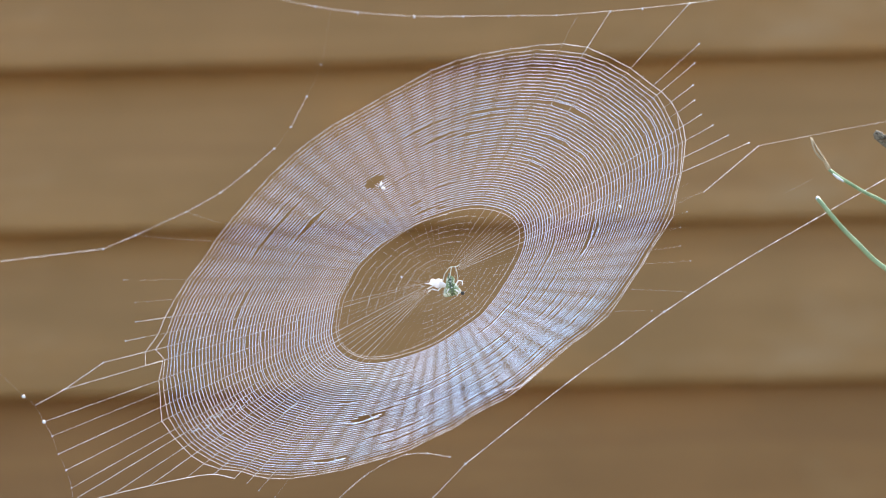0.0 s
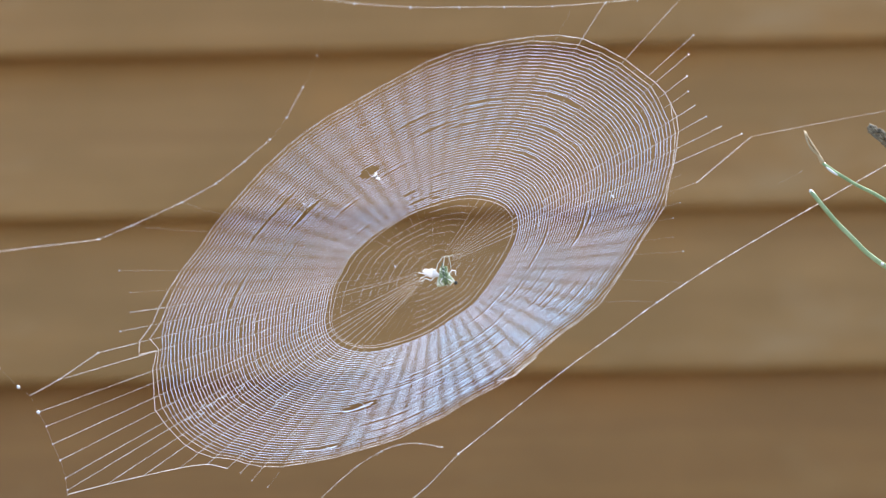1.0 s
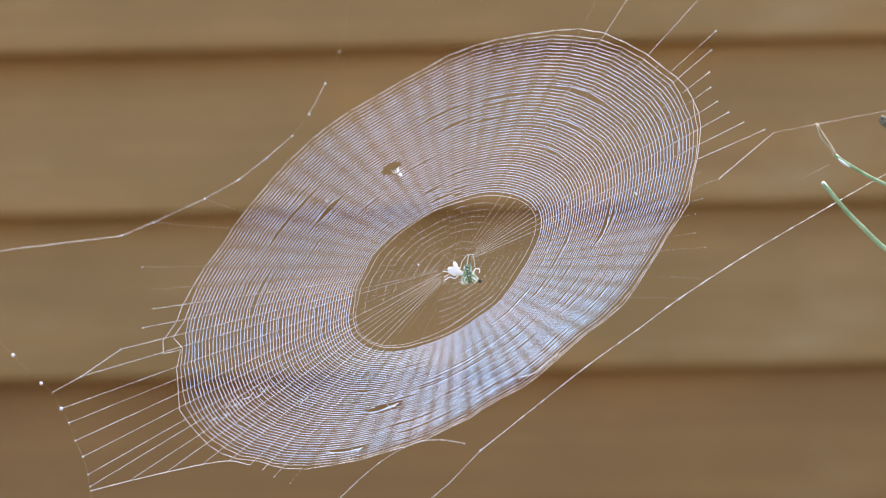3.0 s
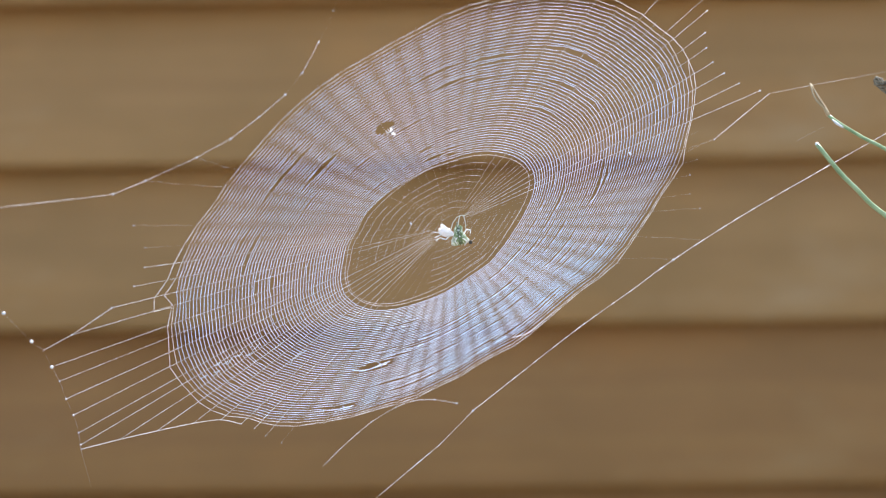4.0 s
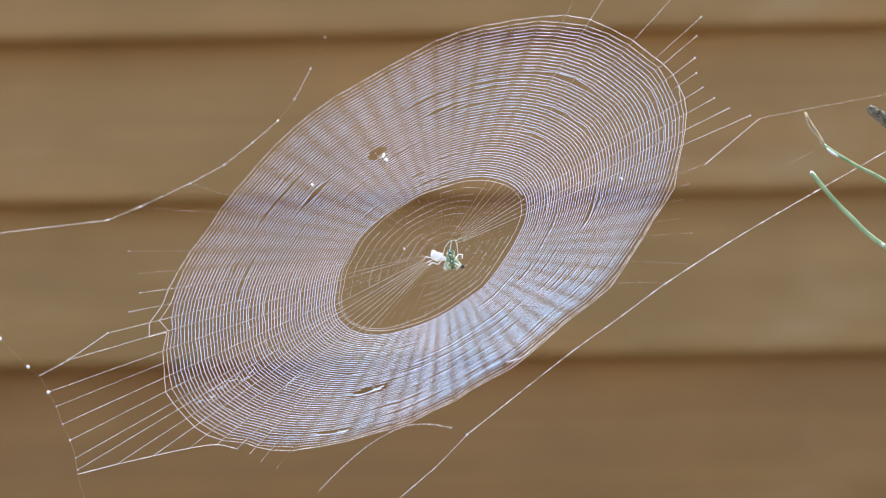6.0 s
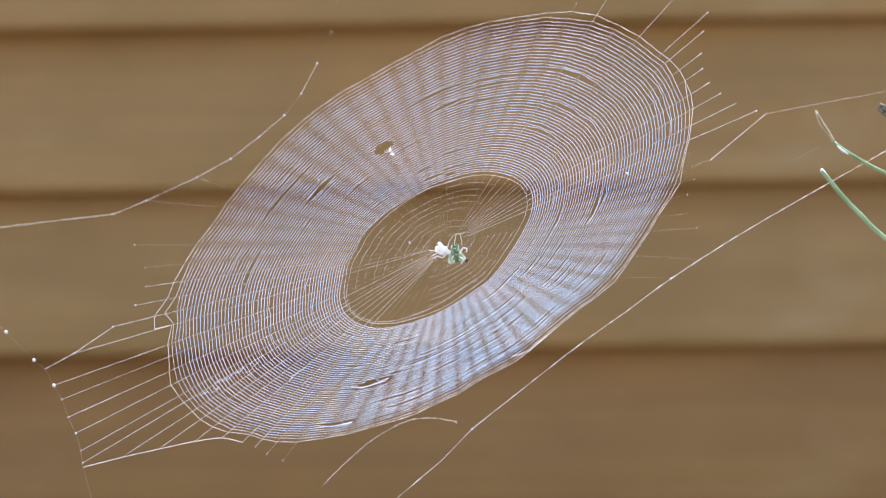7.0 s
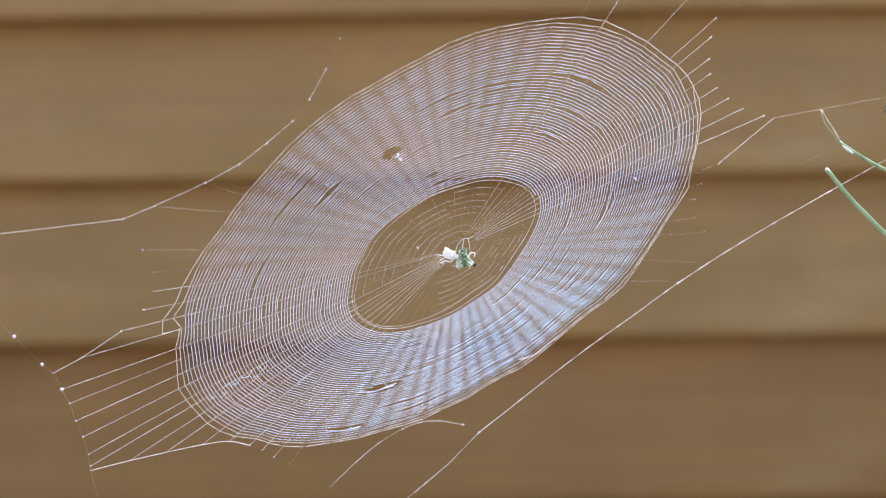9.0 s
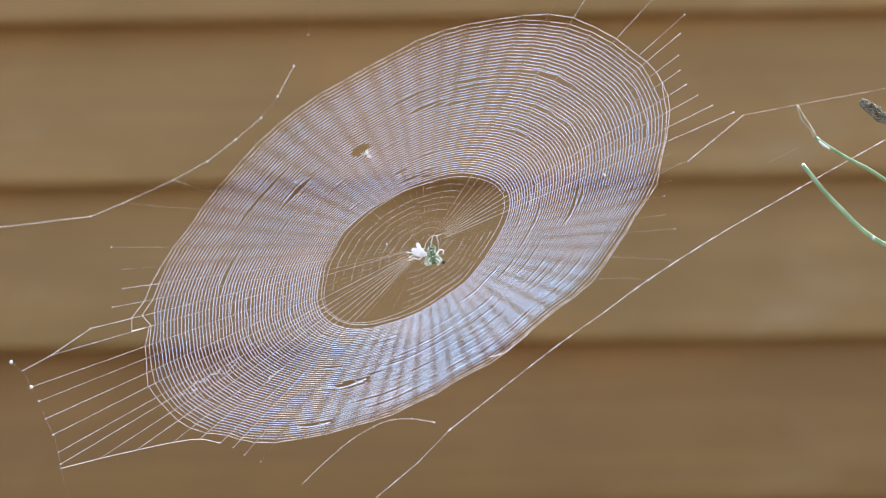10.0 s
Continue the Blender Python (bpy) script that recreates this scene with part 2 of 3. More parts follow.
def tube(points, radii, sides=5, closed=False):
    """Vertices and faces of a tube along the points; each point has its own radius."""
    p = np.array(points, float)
    n = len(p)
    if closed:
        ways = np.roll(p, -1, 0) - np.roll(p, 1, 0)
    else:
        ways = np.gradient(p, axis=0)
    ways /= np.linalg.norm(ways, axis=1)[:, None] + 1e-12
    up = np.array((0.0, 0.0, 1.0)) if abs(ways[:, 2]).mean() < 0.8 else np.array((1.0, 0.0, 0.0))
    a = np.cross(ways, up)
    a /= np.linalg.norm(a, axis=1)[:, None] + 1e-12
    b = np.cross(ways, a)
    turn = 2 * np.pi * np.arange(sides) / sides
    r = np.broadcast_to(np.array(radii, float), (n,))
    ring = a[:, None, :] * np.cos(turn)[None, :, None] + b[:, None, :] * np.sin(turn)[None, :, None]
    verts = (p[:, None, :] + ring * r[:, None, None]).reshape(-1, 3)
    faces = []
    for i in range(n if closed else n - 1):
        j = (i + 1) % n
        for s in range(sides):
            q = (s + 1) % sides
            faces.append((i * sides + s, i * sides + q, j * sides + q, j * sides + s))
    if not closed:
        faces.append(tuple(range(sides - 1, -1, -1)))
        faces.append(tuple((n - 1) * sides + s for s in range(sides)))
    return verts, faces


def smooth_line(points, step):
    """Points about a step apart on a Catmull-Rom curve."""
    p = [Vector(q) for q in points]
    p = [p[0] * 2 - p[1]] + p + [p[-1] * 2 - p[-2]]
    out = []
    for i in range(1, len(p) - 2):
        a, b, c, d = p[i - 1:i + 3]
        n = max(2, int((c - b).length / step))
        for k in range(n):
            u = k / n
            out.append(0.5 * (2 * b + (c - a) * u + (2 * a - 5 * b + 4 * c - d) * u * u + (3 * b - a - 3 * c + d) * u ** 3))
    out.append(p[-2])
    return out


def ball(radius, detail=2):
    bm = bmesh.new()
    bmesh.ops.create_icosphere(bm, subdivisions=detail, radius=radius)
    return bm


# ---------------------------------------------------------------- ground
gm = bmesh.new()
bmesh.ops.create_grid(gm, x_segments=40, y_segments=40, size=150)
for v in gm.verts:
    v.co.z = -0.01 + 0.01 * noise.noise(v.co * 0.3)
tagged(part("ground", gm, SOIL, None), "dry grey-brown earth below the web", "ground", kind="structure")

# ---------------------------------------------------------------- timber fence behind the web
FENCE_Y, PITCH, LIP = 2.76, 0.1535, 0.0272


def board_mesh(seed, mat):
    """A lapped board, thick and eased at its lower edge, with a slightly wavy face."""
    rng = random.Random(seed)
    profile = [(0.090, 0.000), (0.0070, 0.000), (0.0034, 0.0008), (0.0010, 0.0028), (0.0000, 0.0062), (0.0008, 0.018), (0.0045, 0.045), (0.0110, 0.075),
               (0.0180, 0.100), (0.0245, 0.122), (0.0295, 0.140), (0.0325, 0.1535), (0.0350, 0.170), (0.090, 0.170)]
    n, length = 24, 6.4
    verts, faces = [], []
    for i in range(n + 1):
        x = length * (i / n - 0.5)
        wave = 0.0015 * math.sin(x * 2.1 + seed) + rng.uniform(-0.0006, 0.0006)
        for y, z in profile:
            cup = max(0.75, min(1.3, 1.0 - 0.35 * x))
            verts.append((x, y * (cup if z > 0.07 and y < 0.06 else 1) + wave, z + 0.6 * wave))
    m = len(profile)
    for i in range(n):
        for k in range(m):
            q = (k + 1) % m
            faces.append((i * m + k, i * m + q, (i + 1) * m + q, (i + 1) * m + k))
    faces += [tuple(range(m)), tuple(n * m + k for k in range(m - 1, -1, -1))]
    me = bpy.data.meshes.new("board")
    me.from_pydata(verts, [], faces)
    me.materials.append(mat)
    bm = bmesh.new()
    bm.from_mesh(me)
    bmesh.ops.recalc_face_normals(bm, faces=bm.faces)
    bm.to_mesh(me)
    bm.free()
    return me


def build_fence():
    fence = tagged(new("fence"), "brown stained fence of lapped horizontal boards", "fence", kind="structure")
    fence.location = (0, FENCE_Y, 0)
    meshes = [board_mesh(s, WOOD if s < 3 else DARK_WOOD) for s in range(5)]
    for k in range(12):
        shared("board", meshes[(0, 4, 3, 1, 2, 0, 3, 2, 1, 4, 0, 2)[k]], fence, (0, 0, LIP + k * PITCH))
    for x in (-2.7, -0.9, 0.9, 2.7):
        bm = bmesh.new()
        bmesh.ops.create_cube(bm, size=1, matrix=Matrix.Translation((x, 0.137, 0.94)) @ Matrix.Diagonal((0.09, 0.09, 1.9, 1)))
        bmesh.ops.bevel(bm, geom=list(bm.edges), offset=0.005, segments=1, affect="EDGES")
        part("post", bm, POST, fence)
    return fence


# ---------------------------------------------------------------- the orb web, in millimetres on its own plane
MM = 0.001
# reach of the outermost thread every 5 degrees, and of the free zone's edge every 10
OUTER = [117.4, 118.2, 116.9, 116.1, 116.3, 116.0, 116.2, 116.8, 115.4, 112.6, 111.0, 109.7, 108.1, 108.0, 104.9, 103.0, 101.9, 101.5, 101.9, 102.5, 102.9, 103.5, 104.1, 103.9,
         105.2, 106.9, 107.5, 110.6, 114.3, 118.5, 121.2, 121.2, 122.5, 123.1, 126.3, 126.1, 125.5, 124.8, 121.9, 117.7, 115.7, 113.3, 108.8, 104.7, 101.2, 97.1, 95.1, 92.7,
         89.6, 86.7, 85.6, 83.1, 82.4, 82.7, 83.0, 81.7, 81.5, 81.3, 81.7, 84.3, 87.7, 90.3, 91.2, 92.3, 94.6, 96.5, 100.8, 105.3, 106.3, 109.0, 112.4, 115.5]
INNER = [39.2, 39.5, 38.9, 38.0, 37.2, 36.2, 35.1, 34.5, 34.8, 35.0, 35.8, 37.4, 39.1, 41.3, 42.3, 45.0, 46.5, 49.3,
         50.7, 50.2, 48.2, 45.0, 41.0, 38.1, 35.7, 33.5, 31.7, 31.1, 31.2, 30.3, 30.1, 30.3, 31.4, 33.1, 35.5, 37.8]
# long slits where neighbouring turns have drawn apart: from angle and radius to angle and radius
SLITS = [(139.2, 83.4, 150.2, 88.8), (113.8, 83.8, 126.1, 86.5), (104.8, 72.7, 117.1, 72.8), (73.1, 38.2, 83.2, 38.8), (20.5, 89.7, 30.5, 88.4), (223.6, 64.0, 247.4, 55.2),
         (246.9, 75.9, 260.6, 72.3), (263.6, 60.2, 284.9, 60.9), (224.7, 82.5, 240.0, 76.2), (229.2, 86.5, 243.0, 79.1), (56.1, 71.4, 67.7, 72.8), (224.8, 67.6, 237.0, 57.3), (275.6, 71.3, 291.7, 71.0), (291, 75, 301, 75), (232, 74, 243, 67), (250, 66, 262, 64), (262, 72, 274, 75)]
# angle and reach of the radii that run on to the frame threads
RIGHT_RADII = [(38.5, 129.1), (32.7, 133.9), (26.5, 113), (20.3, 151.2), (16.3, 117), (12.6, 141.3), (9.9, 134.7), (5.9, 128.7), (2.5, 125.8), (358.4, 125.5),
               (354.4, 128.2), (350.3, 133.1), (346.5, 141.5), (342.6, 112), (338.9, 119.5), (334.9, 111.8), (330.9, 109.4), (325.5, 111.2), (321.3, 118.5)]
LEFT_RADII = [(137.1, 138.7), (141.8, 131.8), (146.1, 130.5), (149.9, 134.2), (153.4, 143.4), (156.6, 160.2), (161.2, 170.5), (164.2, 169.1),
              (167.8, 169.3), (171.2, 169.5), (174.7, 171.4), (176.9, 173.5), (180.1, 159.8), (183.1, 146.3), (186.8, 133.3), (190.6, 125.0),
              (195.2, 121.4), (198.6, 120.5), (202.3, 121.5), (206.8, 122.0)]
TURNS = 55


def around(table, angle):
    """The value at an angle in degrees, from a table over the full turn."""
    f = (angle % 360) / 360 * len(table)
    i = int(f)
    u = f - i
    return table[i % len(table)] * (1 - u) + table[(i + 1) % len(table)] * u


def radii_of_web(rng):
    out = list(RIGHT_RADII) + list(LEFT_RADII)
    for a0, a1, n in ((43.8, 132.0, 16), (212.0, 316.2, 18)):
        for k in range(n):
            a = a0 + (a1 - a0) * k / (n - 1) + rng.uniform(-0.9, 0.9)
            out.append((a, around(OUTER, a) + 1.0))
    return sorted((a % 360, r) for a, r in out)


def build_web():
    rng = random.Random(11)
    web = tagged(new("spider_web"), "large fine orb web of pale glistening silk, strung obliquely", "spider web")
    e1, e2, normal = (Vector(v) for v in [[0.84666, 0.0, 0.53214], [-0.37628, -0.70711, 0.59868], [0.37628, -0.70711, -0.59868]])
    m = Matrix.Identity(4)
    for i, v in enumerate((e1, e2, normal)):
        for k in range(3):
            m[k][i] = v[k]
    m.translation = Vector((-0.00116, 1.2, 0.60806))
    web.matrix_world = m

    def flat(angle, r, z=0.0):
        return Vector((r * math.cos(radians(angle)) * MM, r * math.sin(radians(angle)) * MM, z * MM))

    spokes = radii_of_web(rng)
    count = len(spokes)

    # the radii, from the ring of the open hub outwards
    def hub_ring(angle):
        return 7.0 / math.sqrt(math.cos(radians(angle)) ** 2 + (1.55 * math.sin(radians(angle))) ** 2)

    # angles whose radii glint; tube thickness stands in for that glint
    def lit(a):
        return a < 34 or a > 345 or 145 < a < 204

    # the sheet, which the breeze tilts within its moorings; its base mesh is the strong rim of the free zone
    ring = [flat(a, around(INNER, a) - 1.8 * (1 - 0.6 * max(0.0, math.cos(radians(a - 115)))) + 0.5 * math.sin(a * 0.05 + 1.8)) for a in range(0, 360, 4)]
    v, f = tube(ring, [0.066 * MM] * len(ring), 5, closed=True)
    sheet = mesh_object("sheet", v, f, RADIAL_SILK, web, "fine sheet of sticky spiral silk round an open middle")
    moored = {a for a, _ in RIGHT_RADII + LEFT_RADII}

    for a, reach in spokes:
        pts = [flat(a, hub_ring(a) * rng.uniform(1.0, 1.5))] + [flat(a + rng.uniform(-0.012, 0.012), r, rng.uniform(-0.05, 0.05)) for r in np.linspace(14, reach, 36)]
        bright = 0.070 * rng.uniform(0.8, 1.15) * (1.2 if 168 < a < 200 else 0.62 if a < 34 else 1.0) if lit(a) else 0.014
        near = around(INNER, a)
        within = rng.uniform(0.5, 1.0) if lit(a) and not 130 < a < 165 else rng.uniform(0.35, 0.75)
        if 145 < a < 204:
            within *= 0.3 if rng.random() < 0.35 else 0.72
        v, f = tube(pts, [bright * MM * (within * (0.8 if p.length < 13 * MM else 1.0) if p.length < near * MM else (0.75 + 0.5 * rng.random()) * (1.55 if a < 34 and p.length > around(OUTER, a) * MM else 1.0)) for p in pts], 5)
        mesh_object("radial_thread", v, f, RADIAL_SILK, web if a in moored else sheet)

    # the sticky spiral: straight runs from radius to radius, some of them stuck together
    def second(a):
        """The last full turn lies well inside the loose outermost thread, on a smoother line."""
        near = sum(around(OUTER, a + d) for d in (-10, -5, 0, 5, 10)) / 5
        return max(min(near - 0.7, around(OUTER, a) - 0.6), around(OUTER, a) - 3.4)

    # turns lie closer together towards the free zone
    share = np.array([0.83 + 0.34 * k / TURNS for k in range(TURNS)])
    share[-3:] *= (1.04, 1.08, 1.14)
    low = np.ones(TURNS)
    low[-3:] = (1.5, 2.0, 2.4)
    radius = np.zeros((TURNS + 1, count))
    for j, (a, _) in enumerate(spokes):
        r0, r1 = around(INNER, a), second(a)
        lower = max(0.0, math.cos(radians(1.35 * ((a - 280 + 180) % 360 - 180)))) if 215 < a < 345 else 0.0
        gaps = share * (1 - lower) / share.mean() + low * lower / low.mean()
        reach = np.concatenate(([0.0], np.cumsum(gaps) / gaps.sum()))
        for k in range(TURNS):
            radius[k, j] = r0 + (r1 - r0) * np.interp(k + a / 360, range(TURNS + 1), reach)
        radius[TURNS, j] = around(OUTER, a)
    step = np.diff(radius, axis=0, append=radius[-1:] + 1.0)
    step[-2:] = np.minimum(step[-2:], 1.5)
    jitter = np.array([[rng.gauss(0, 1) for _ in range(count)] for _ in range(TURNS + 1)])
    jitter = 0.6 * jitter + 0.4 * np.roll(jitter, 1, 1)
    radius[1:-1] += jitter[1:-1] * step[1:-1] * 0.07
    for _ in range(56):
        k, j, w = rng.randrange(3, TURNS - 4), rng.randrange(count), rng.choice((1, 2, 2))
        if 225 < spokes[j][0] < 325:
            w += rng.choice((1, 2, 3))
        for i in range(w):
            radius[k, (j + i) % count] += step[k, (j + i) % count] * rng.uniform(0.32, 0.5)
    for _ in range(24):
        k, a = rng.randrange(4, TURNS - 4), rng.uniform(228, 332)
        j = min(range(count), key=lambda i: abs(spokes[i][0] - a))
        for i in range(rng.choice((2, 3, 3, 4))):
            radius[k, (j + i) % count] += step[k, (j + i) % count] * rng.uniform(0.3, 0.5)
    for j in range(count):
        pull = rng.gauss(0, 0.30)
        for k, part_of in ((TURNS - 3, 0.2), (TURNS - 2, 0.45), (TURNS - 1, 0.75), (TURNS, 0.6)):
            radius[k, j] += part_of * pull
    for a0, ra, a1, rb in SLITS:
        for j, (a, _) in enumerate(spokes):
            if a0 - 0.5 < a < a1 + 0.5:
                r = ra + (rb - ra) * (a - a0) / (a1 - a0)
                k = int(np.searchsorted(radius[:, j], r))
                if 2 < k < TURNS - 2:
                    radius[k, j] += 0.30 * step[k, j]
                    radius[k + 1, j] += 0.10 * step[k, j]
                    radius[k - 1, j] -= 0.30 * step[k, j]
    # a notch where the last turns are caught up on two radii
    for j, (a, _) in enumerate(spokes):
        if abs(a - 153.4) < 0.3:
            radius[TURNS, j], radius[TURNS - 1, j] = 126.2, 122.0
        if abs(a - 156.6) < 0.3:
            radius[TURNS, j], radius[TURNS - 1, j] = 126.7, 118.6
            radius[TURNS - 4:TURNS - 1, j] -= (0.5, 0.9, 1.4)
    # places where the sheet is torn: angle, radius, half width in degrees, half height, slant
    torn = [(218.2, 74.4, 5.6, 2.1, -0.62), (90.5, 65.6, 3.2, 2.0, 0.1), (214.8, 97.8, 4.0, 0.9, -0.65), (66, 37.4, 3.0, 0.5, 0), (79.4, 44, 3.0, 0.5, 0), (25, 89, 3.0, 0.45, 0)]

    def stout(a):
        """Thickness by sector, imitating how brightly each part of the sheet shines."""
        def hump(at, half):
            return max(0.0, math.cos(radians(90 * ((a - at + 180) % 360 - 180) / half))) if abs((a - at + 180) % 360 - 180) < half else 0.0
        return (1.0 + 0.11 * math.cos(radians(a - 280)) - 0.10 * hump(203, 30) + 0.09 * hump(155, 25))

    def is_torn(a, r):
        for ta, tr, tw, th, slant in torn:
            off = (a - ta + 180) % 360 - 180
            if abs(off) < tw and abs(r - tr - slant * off) < th * math.sqrt(1 - (off / tw) ** 4):
                return True
        return False

    for k in range(TURNS + 1):
        runs, run, thick = [], [], []
        base = (0.119 if k < TURNS - 3 else 0.098) * (0.92 + 0.16 * rng.random())
        for j in range(count + 1):
            a = spokes[j % count][0] + (360 if j == count else 0)
            r = radius[k, j % count] if j < count else radius[min(k + 1, TURNS), 0]
            here = flat(a, r)
            if j:
                last_a, last_r = before
                a0, a1 = flat(last_a, last_r), here
                sag = -0.012 * (a1 - a0).length
                for u in (0.12, 0.31, 0.5, 0.69, 0.88):
                    if is_torn(last_a + (a - last_a) * u, last_r + (r - last_r) * u):
                        if len(run) > 1:
                            runs.append((run, thick))
                        run, thick = [], []
                        continue
                    mid = a0.lerp(a1, u)
                    run.append(mid + mid.normalized() * sag * (4 * u * (1 - u)))
                    thick.append(base * stout(last_a) * MM * (1.14 if u == 0.5 else 1.08 if 0.2 < u < 0.8 else 0.92 if lit(a) else 0.74))
            run.append(here)
            if k == TURNS and abs(a - 156.6) < 0.3:
                thick.append(base * stout(a) * MM)
                run.append(flat(a + 0.2, 119.3))
                r = 119.3
            thick.append(base * stout(a) * MM * (0.62 if lit(a) else 0.36 if a < 205 else 0.46))
            before = (a, r)
        if len(run) > 1:
            runs.append((run, thick))
        verts, faces = [], []
        for run, thick in runs:
            v, f = tube(run, thick, 5)
            faces += [tuple(i + len(verts) for i in q) for q in f]
            verts += [tuple(q) for q in v]
        mesh_object("spiral_thread", verts, faces, SILK if k < TURNS - 1 else RADIAL_SILK, sheet)

    # loose rim of the free zone and the broken rings inside it
    pts = [flat(a, around(INNER, a) - 4.2 * (1 - 0.6 * max(0.0, math.cos(radians(a - 115)))) + 0.9 * math.sin(a * 0.05 + 4.2)) for a in range(60, 285, 4)]
    v, f = tube(pts, [0.05 * MM] * len(pts), 5)
    mesh_object("rim_thread", v, f, RADIAL_SILK, sheet)
    for k in range(8):
        frac = 0.24 + 0.086 * k
        for a0, a1, fine in ((28, 160, 0.85), (222, 322, 0.75)):
            a = a0 + rng.uniform(-6, 8)
            while a < a1:
                span = min(rng.uniform(30, 80), a1 + 10 - a)
                if span > 6 and rng.random() < 0.9:
                    n = max(4, int(span / 2.5))
                    pts = [flat(a + span * u, around(INNER, a + span * u) * frac + 1.0 * u + rng.uniform(-0.12, 0.12)) for u in np.linspace(0, 1, n)]
                    v, f = tube(pts, [fine * MM * (0.022 + 0.06 * rng.random() ** 3) for _ in pts], 5)
                    mesh_object("guide_thread", v, f, RADIAL_SILK, sheet)
                a += span + rng.uniform(1.0, 3.5)
    pts = [flat(a, hub_ring(a) + 0.4 * math.sin(a * 0.3)) for a in range(0, 360, 12)]
    v, f = tube(pts, [0.025 * MM] * len(pts), 5, closed=True)
    mesh_object("hub_ring", v, f, RADIAL_SILK, sheet)
    # tangle of silk where the radii meet
    for k in range(6):
        a0, r0 = rng.uniform(150, 205), rng.uniform(5.0, 9.0)
        pts = [flat(a0 + (rng.uniform(8, 16) * (u - 0.5)), r0 + rng.uniform(-1.4, 1.4), rng.uniform(-0.5, 0.9)) for u in (0, 0.33, 0.66, 1)]
        v, f = tube(smooth_line(pts, 0.3 * MM), 0.032 * MM, 5)
        mesh_object("hub_tangle", v, f, RADIAL_SILK, sheet)

    # frame and mooring threads
    def thread(name, points, thick, bead=0.0, step=2.0, taut=False):
        ends = [Vector(p) * MM for p in points]
        if taut:
            pts = [a.lerp(b, k / n) for a, b in zip(ends, ends[1:]) for n in [max(4, int((b - a).length / (0.9 * MM)))] for k in range(n)] + [ends[-1]]
        else:
            pts = smooth_line(ends, step * MM)
        radii, left, now = [], 0, 0.0
        for _ in pts:
            if left == 0:
                now, left = rng.random() ** 2, rng.randrange(1, 4)
            left -= 1
            radii.append(thick * MM * (1 + bead * now * rng.uniform(0.7, 1.0)))
        v, f = tube(pts, radii, 5)
        return mesh_object(name, v, f, RADIAL_SILK, web)

    line_above = [(-19.9, 206.6, 0.0), (4.0, 173.4, 0.0), (17.1, 156.0, 0.0), (29.2, 142.5, 0.0), (46.4, 125.6, -0.0), (62.4, 112.0, 0.0), (77.4, 99.6, 0.0), (93.6, 86.2, 0.0), (112.7, 72.4, 0.0), (124.4, 64.2, 0.0), (141.8, 52.6, 0.0), (157.0, 43.5, 0.0), (193.3, 25.1, 0.0)]
    top_line = thread("frame_thread", line_above, 0.045, 1.0, 1.0)
    thread("frame_thread", [(-162.5, 155.7, 0.0), (-133.8, 136.7, 0.0), (-100.5, 113.6, 0.0), (-87.6, 110.4, 0.0), (-66.7, 106.2, 0.0), (-52.0, 104.7, 0.0), (-38.3, 106.2, 0.0), (-25.5, 108.5, 0.0)], 0.055, 0.8, taut=True)
    thread("frame_thread", [(-25.5, 108.5, 0.0), (-15.5, 113.1, -0.0), (-4.0, 121.5, -0.0), (7.0, 130.8, 0.0), (21.3, 150.8, 0.0)], 0.006)
    thread("frame_thread", [(-15.5, 113.1, -0.0), (-4.0, 121.5, -0.0)], 0.06)
    thread("mooring_thread", [(-162.8, 113.7, 0.0), (-161.8, 92.9, 0.0), (-160.8, 72.3, -0.0), (-159.8, 65.0, 0.0), (-161.4, 54.9, -0.0), (-162.7, 46.1, -0.0), (-165.5, 35.7, 0.0), (-167.5, 26.0, 0.0), (-170.7, 15.7, 0.0), (-174.5, 7.2, -0.0), (-181.7, -14.7, -0.0)], 0.013)
    thread("mooring_thread", [(-174.5, 7.2, -0.0), (-159.8, -0.3, 0.0), (-146.1, -7.9, 0.0), (-132.4, -15.9, 0.0), (-122.8, -23.0, 0.0), (-117.2, -31.9, 0.0)], 0.10, 0.4)
    thread("mooring_thread", [(-159.8, 65.0, 0.0), (-147.1, 63.6, 0.0), (-128.3, 64.1, 0.0)], 0.10, taut=True)
    thread("frame_thread", [(112.7, -54.0, -10.3), (142.4, -48.7, -10.3)], 0.10, 0.5, taut=True)
    thread("frame_thread", [(142.4, -48.7, -10.3), (164.2, -61.0, -10.2), (196.0, -79.4, -10.1), (233.4, -100.5, -10.0)], 0.032, 0.5, taut=True)
    thread("mooring_thread", [(-117.6, -83.7, 34.2), (-52.7, -77.9, 28.4), (-34.2, -74.9, 25.4)], 0.068, 2.2, taut=True)
    thread("mooring_thread", [(-34.2, -74.9, 25.4), (18.4, -71.5, 22.0), (47.7, -70.5, 21.0), (70.4, -69.6, 20.1), (105.1, -69.7, 20.2), (146.3, -71.2, 21.7), (178.3, -72.6, 23.1), (227.6, -74.9, 25.4)], 0.072, 3.0, 0.9)
    thread("loose_thread", [(-3.9, -78.3, 0.0), (2.6, -81.3, 0.0), (8.7, -80.4, 0.0), (15.5, -79.3, 0.0)], 0.16, 0.8, 1.0)
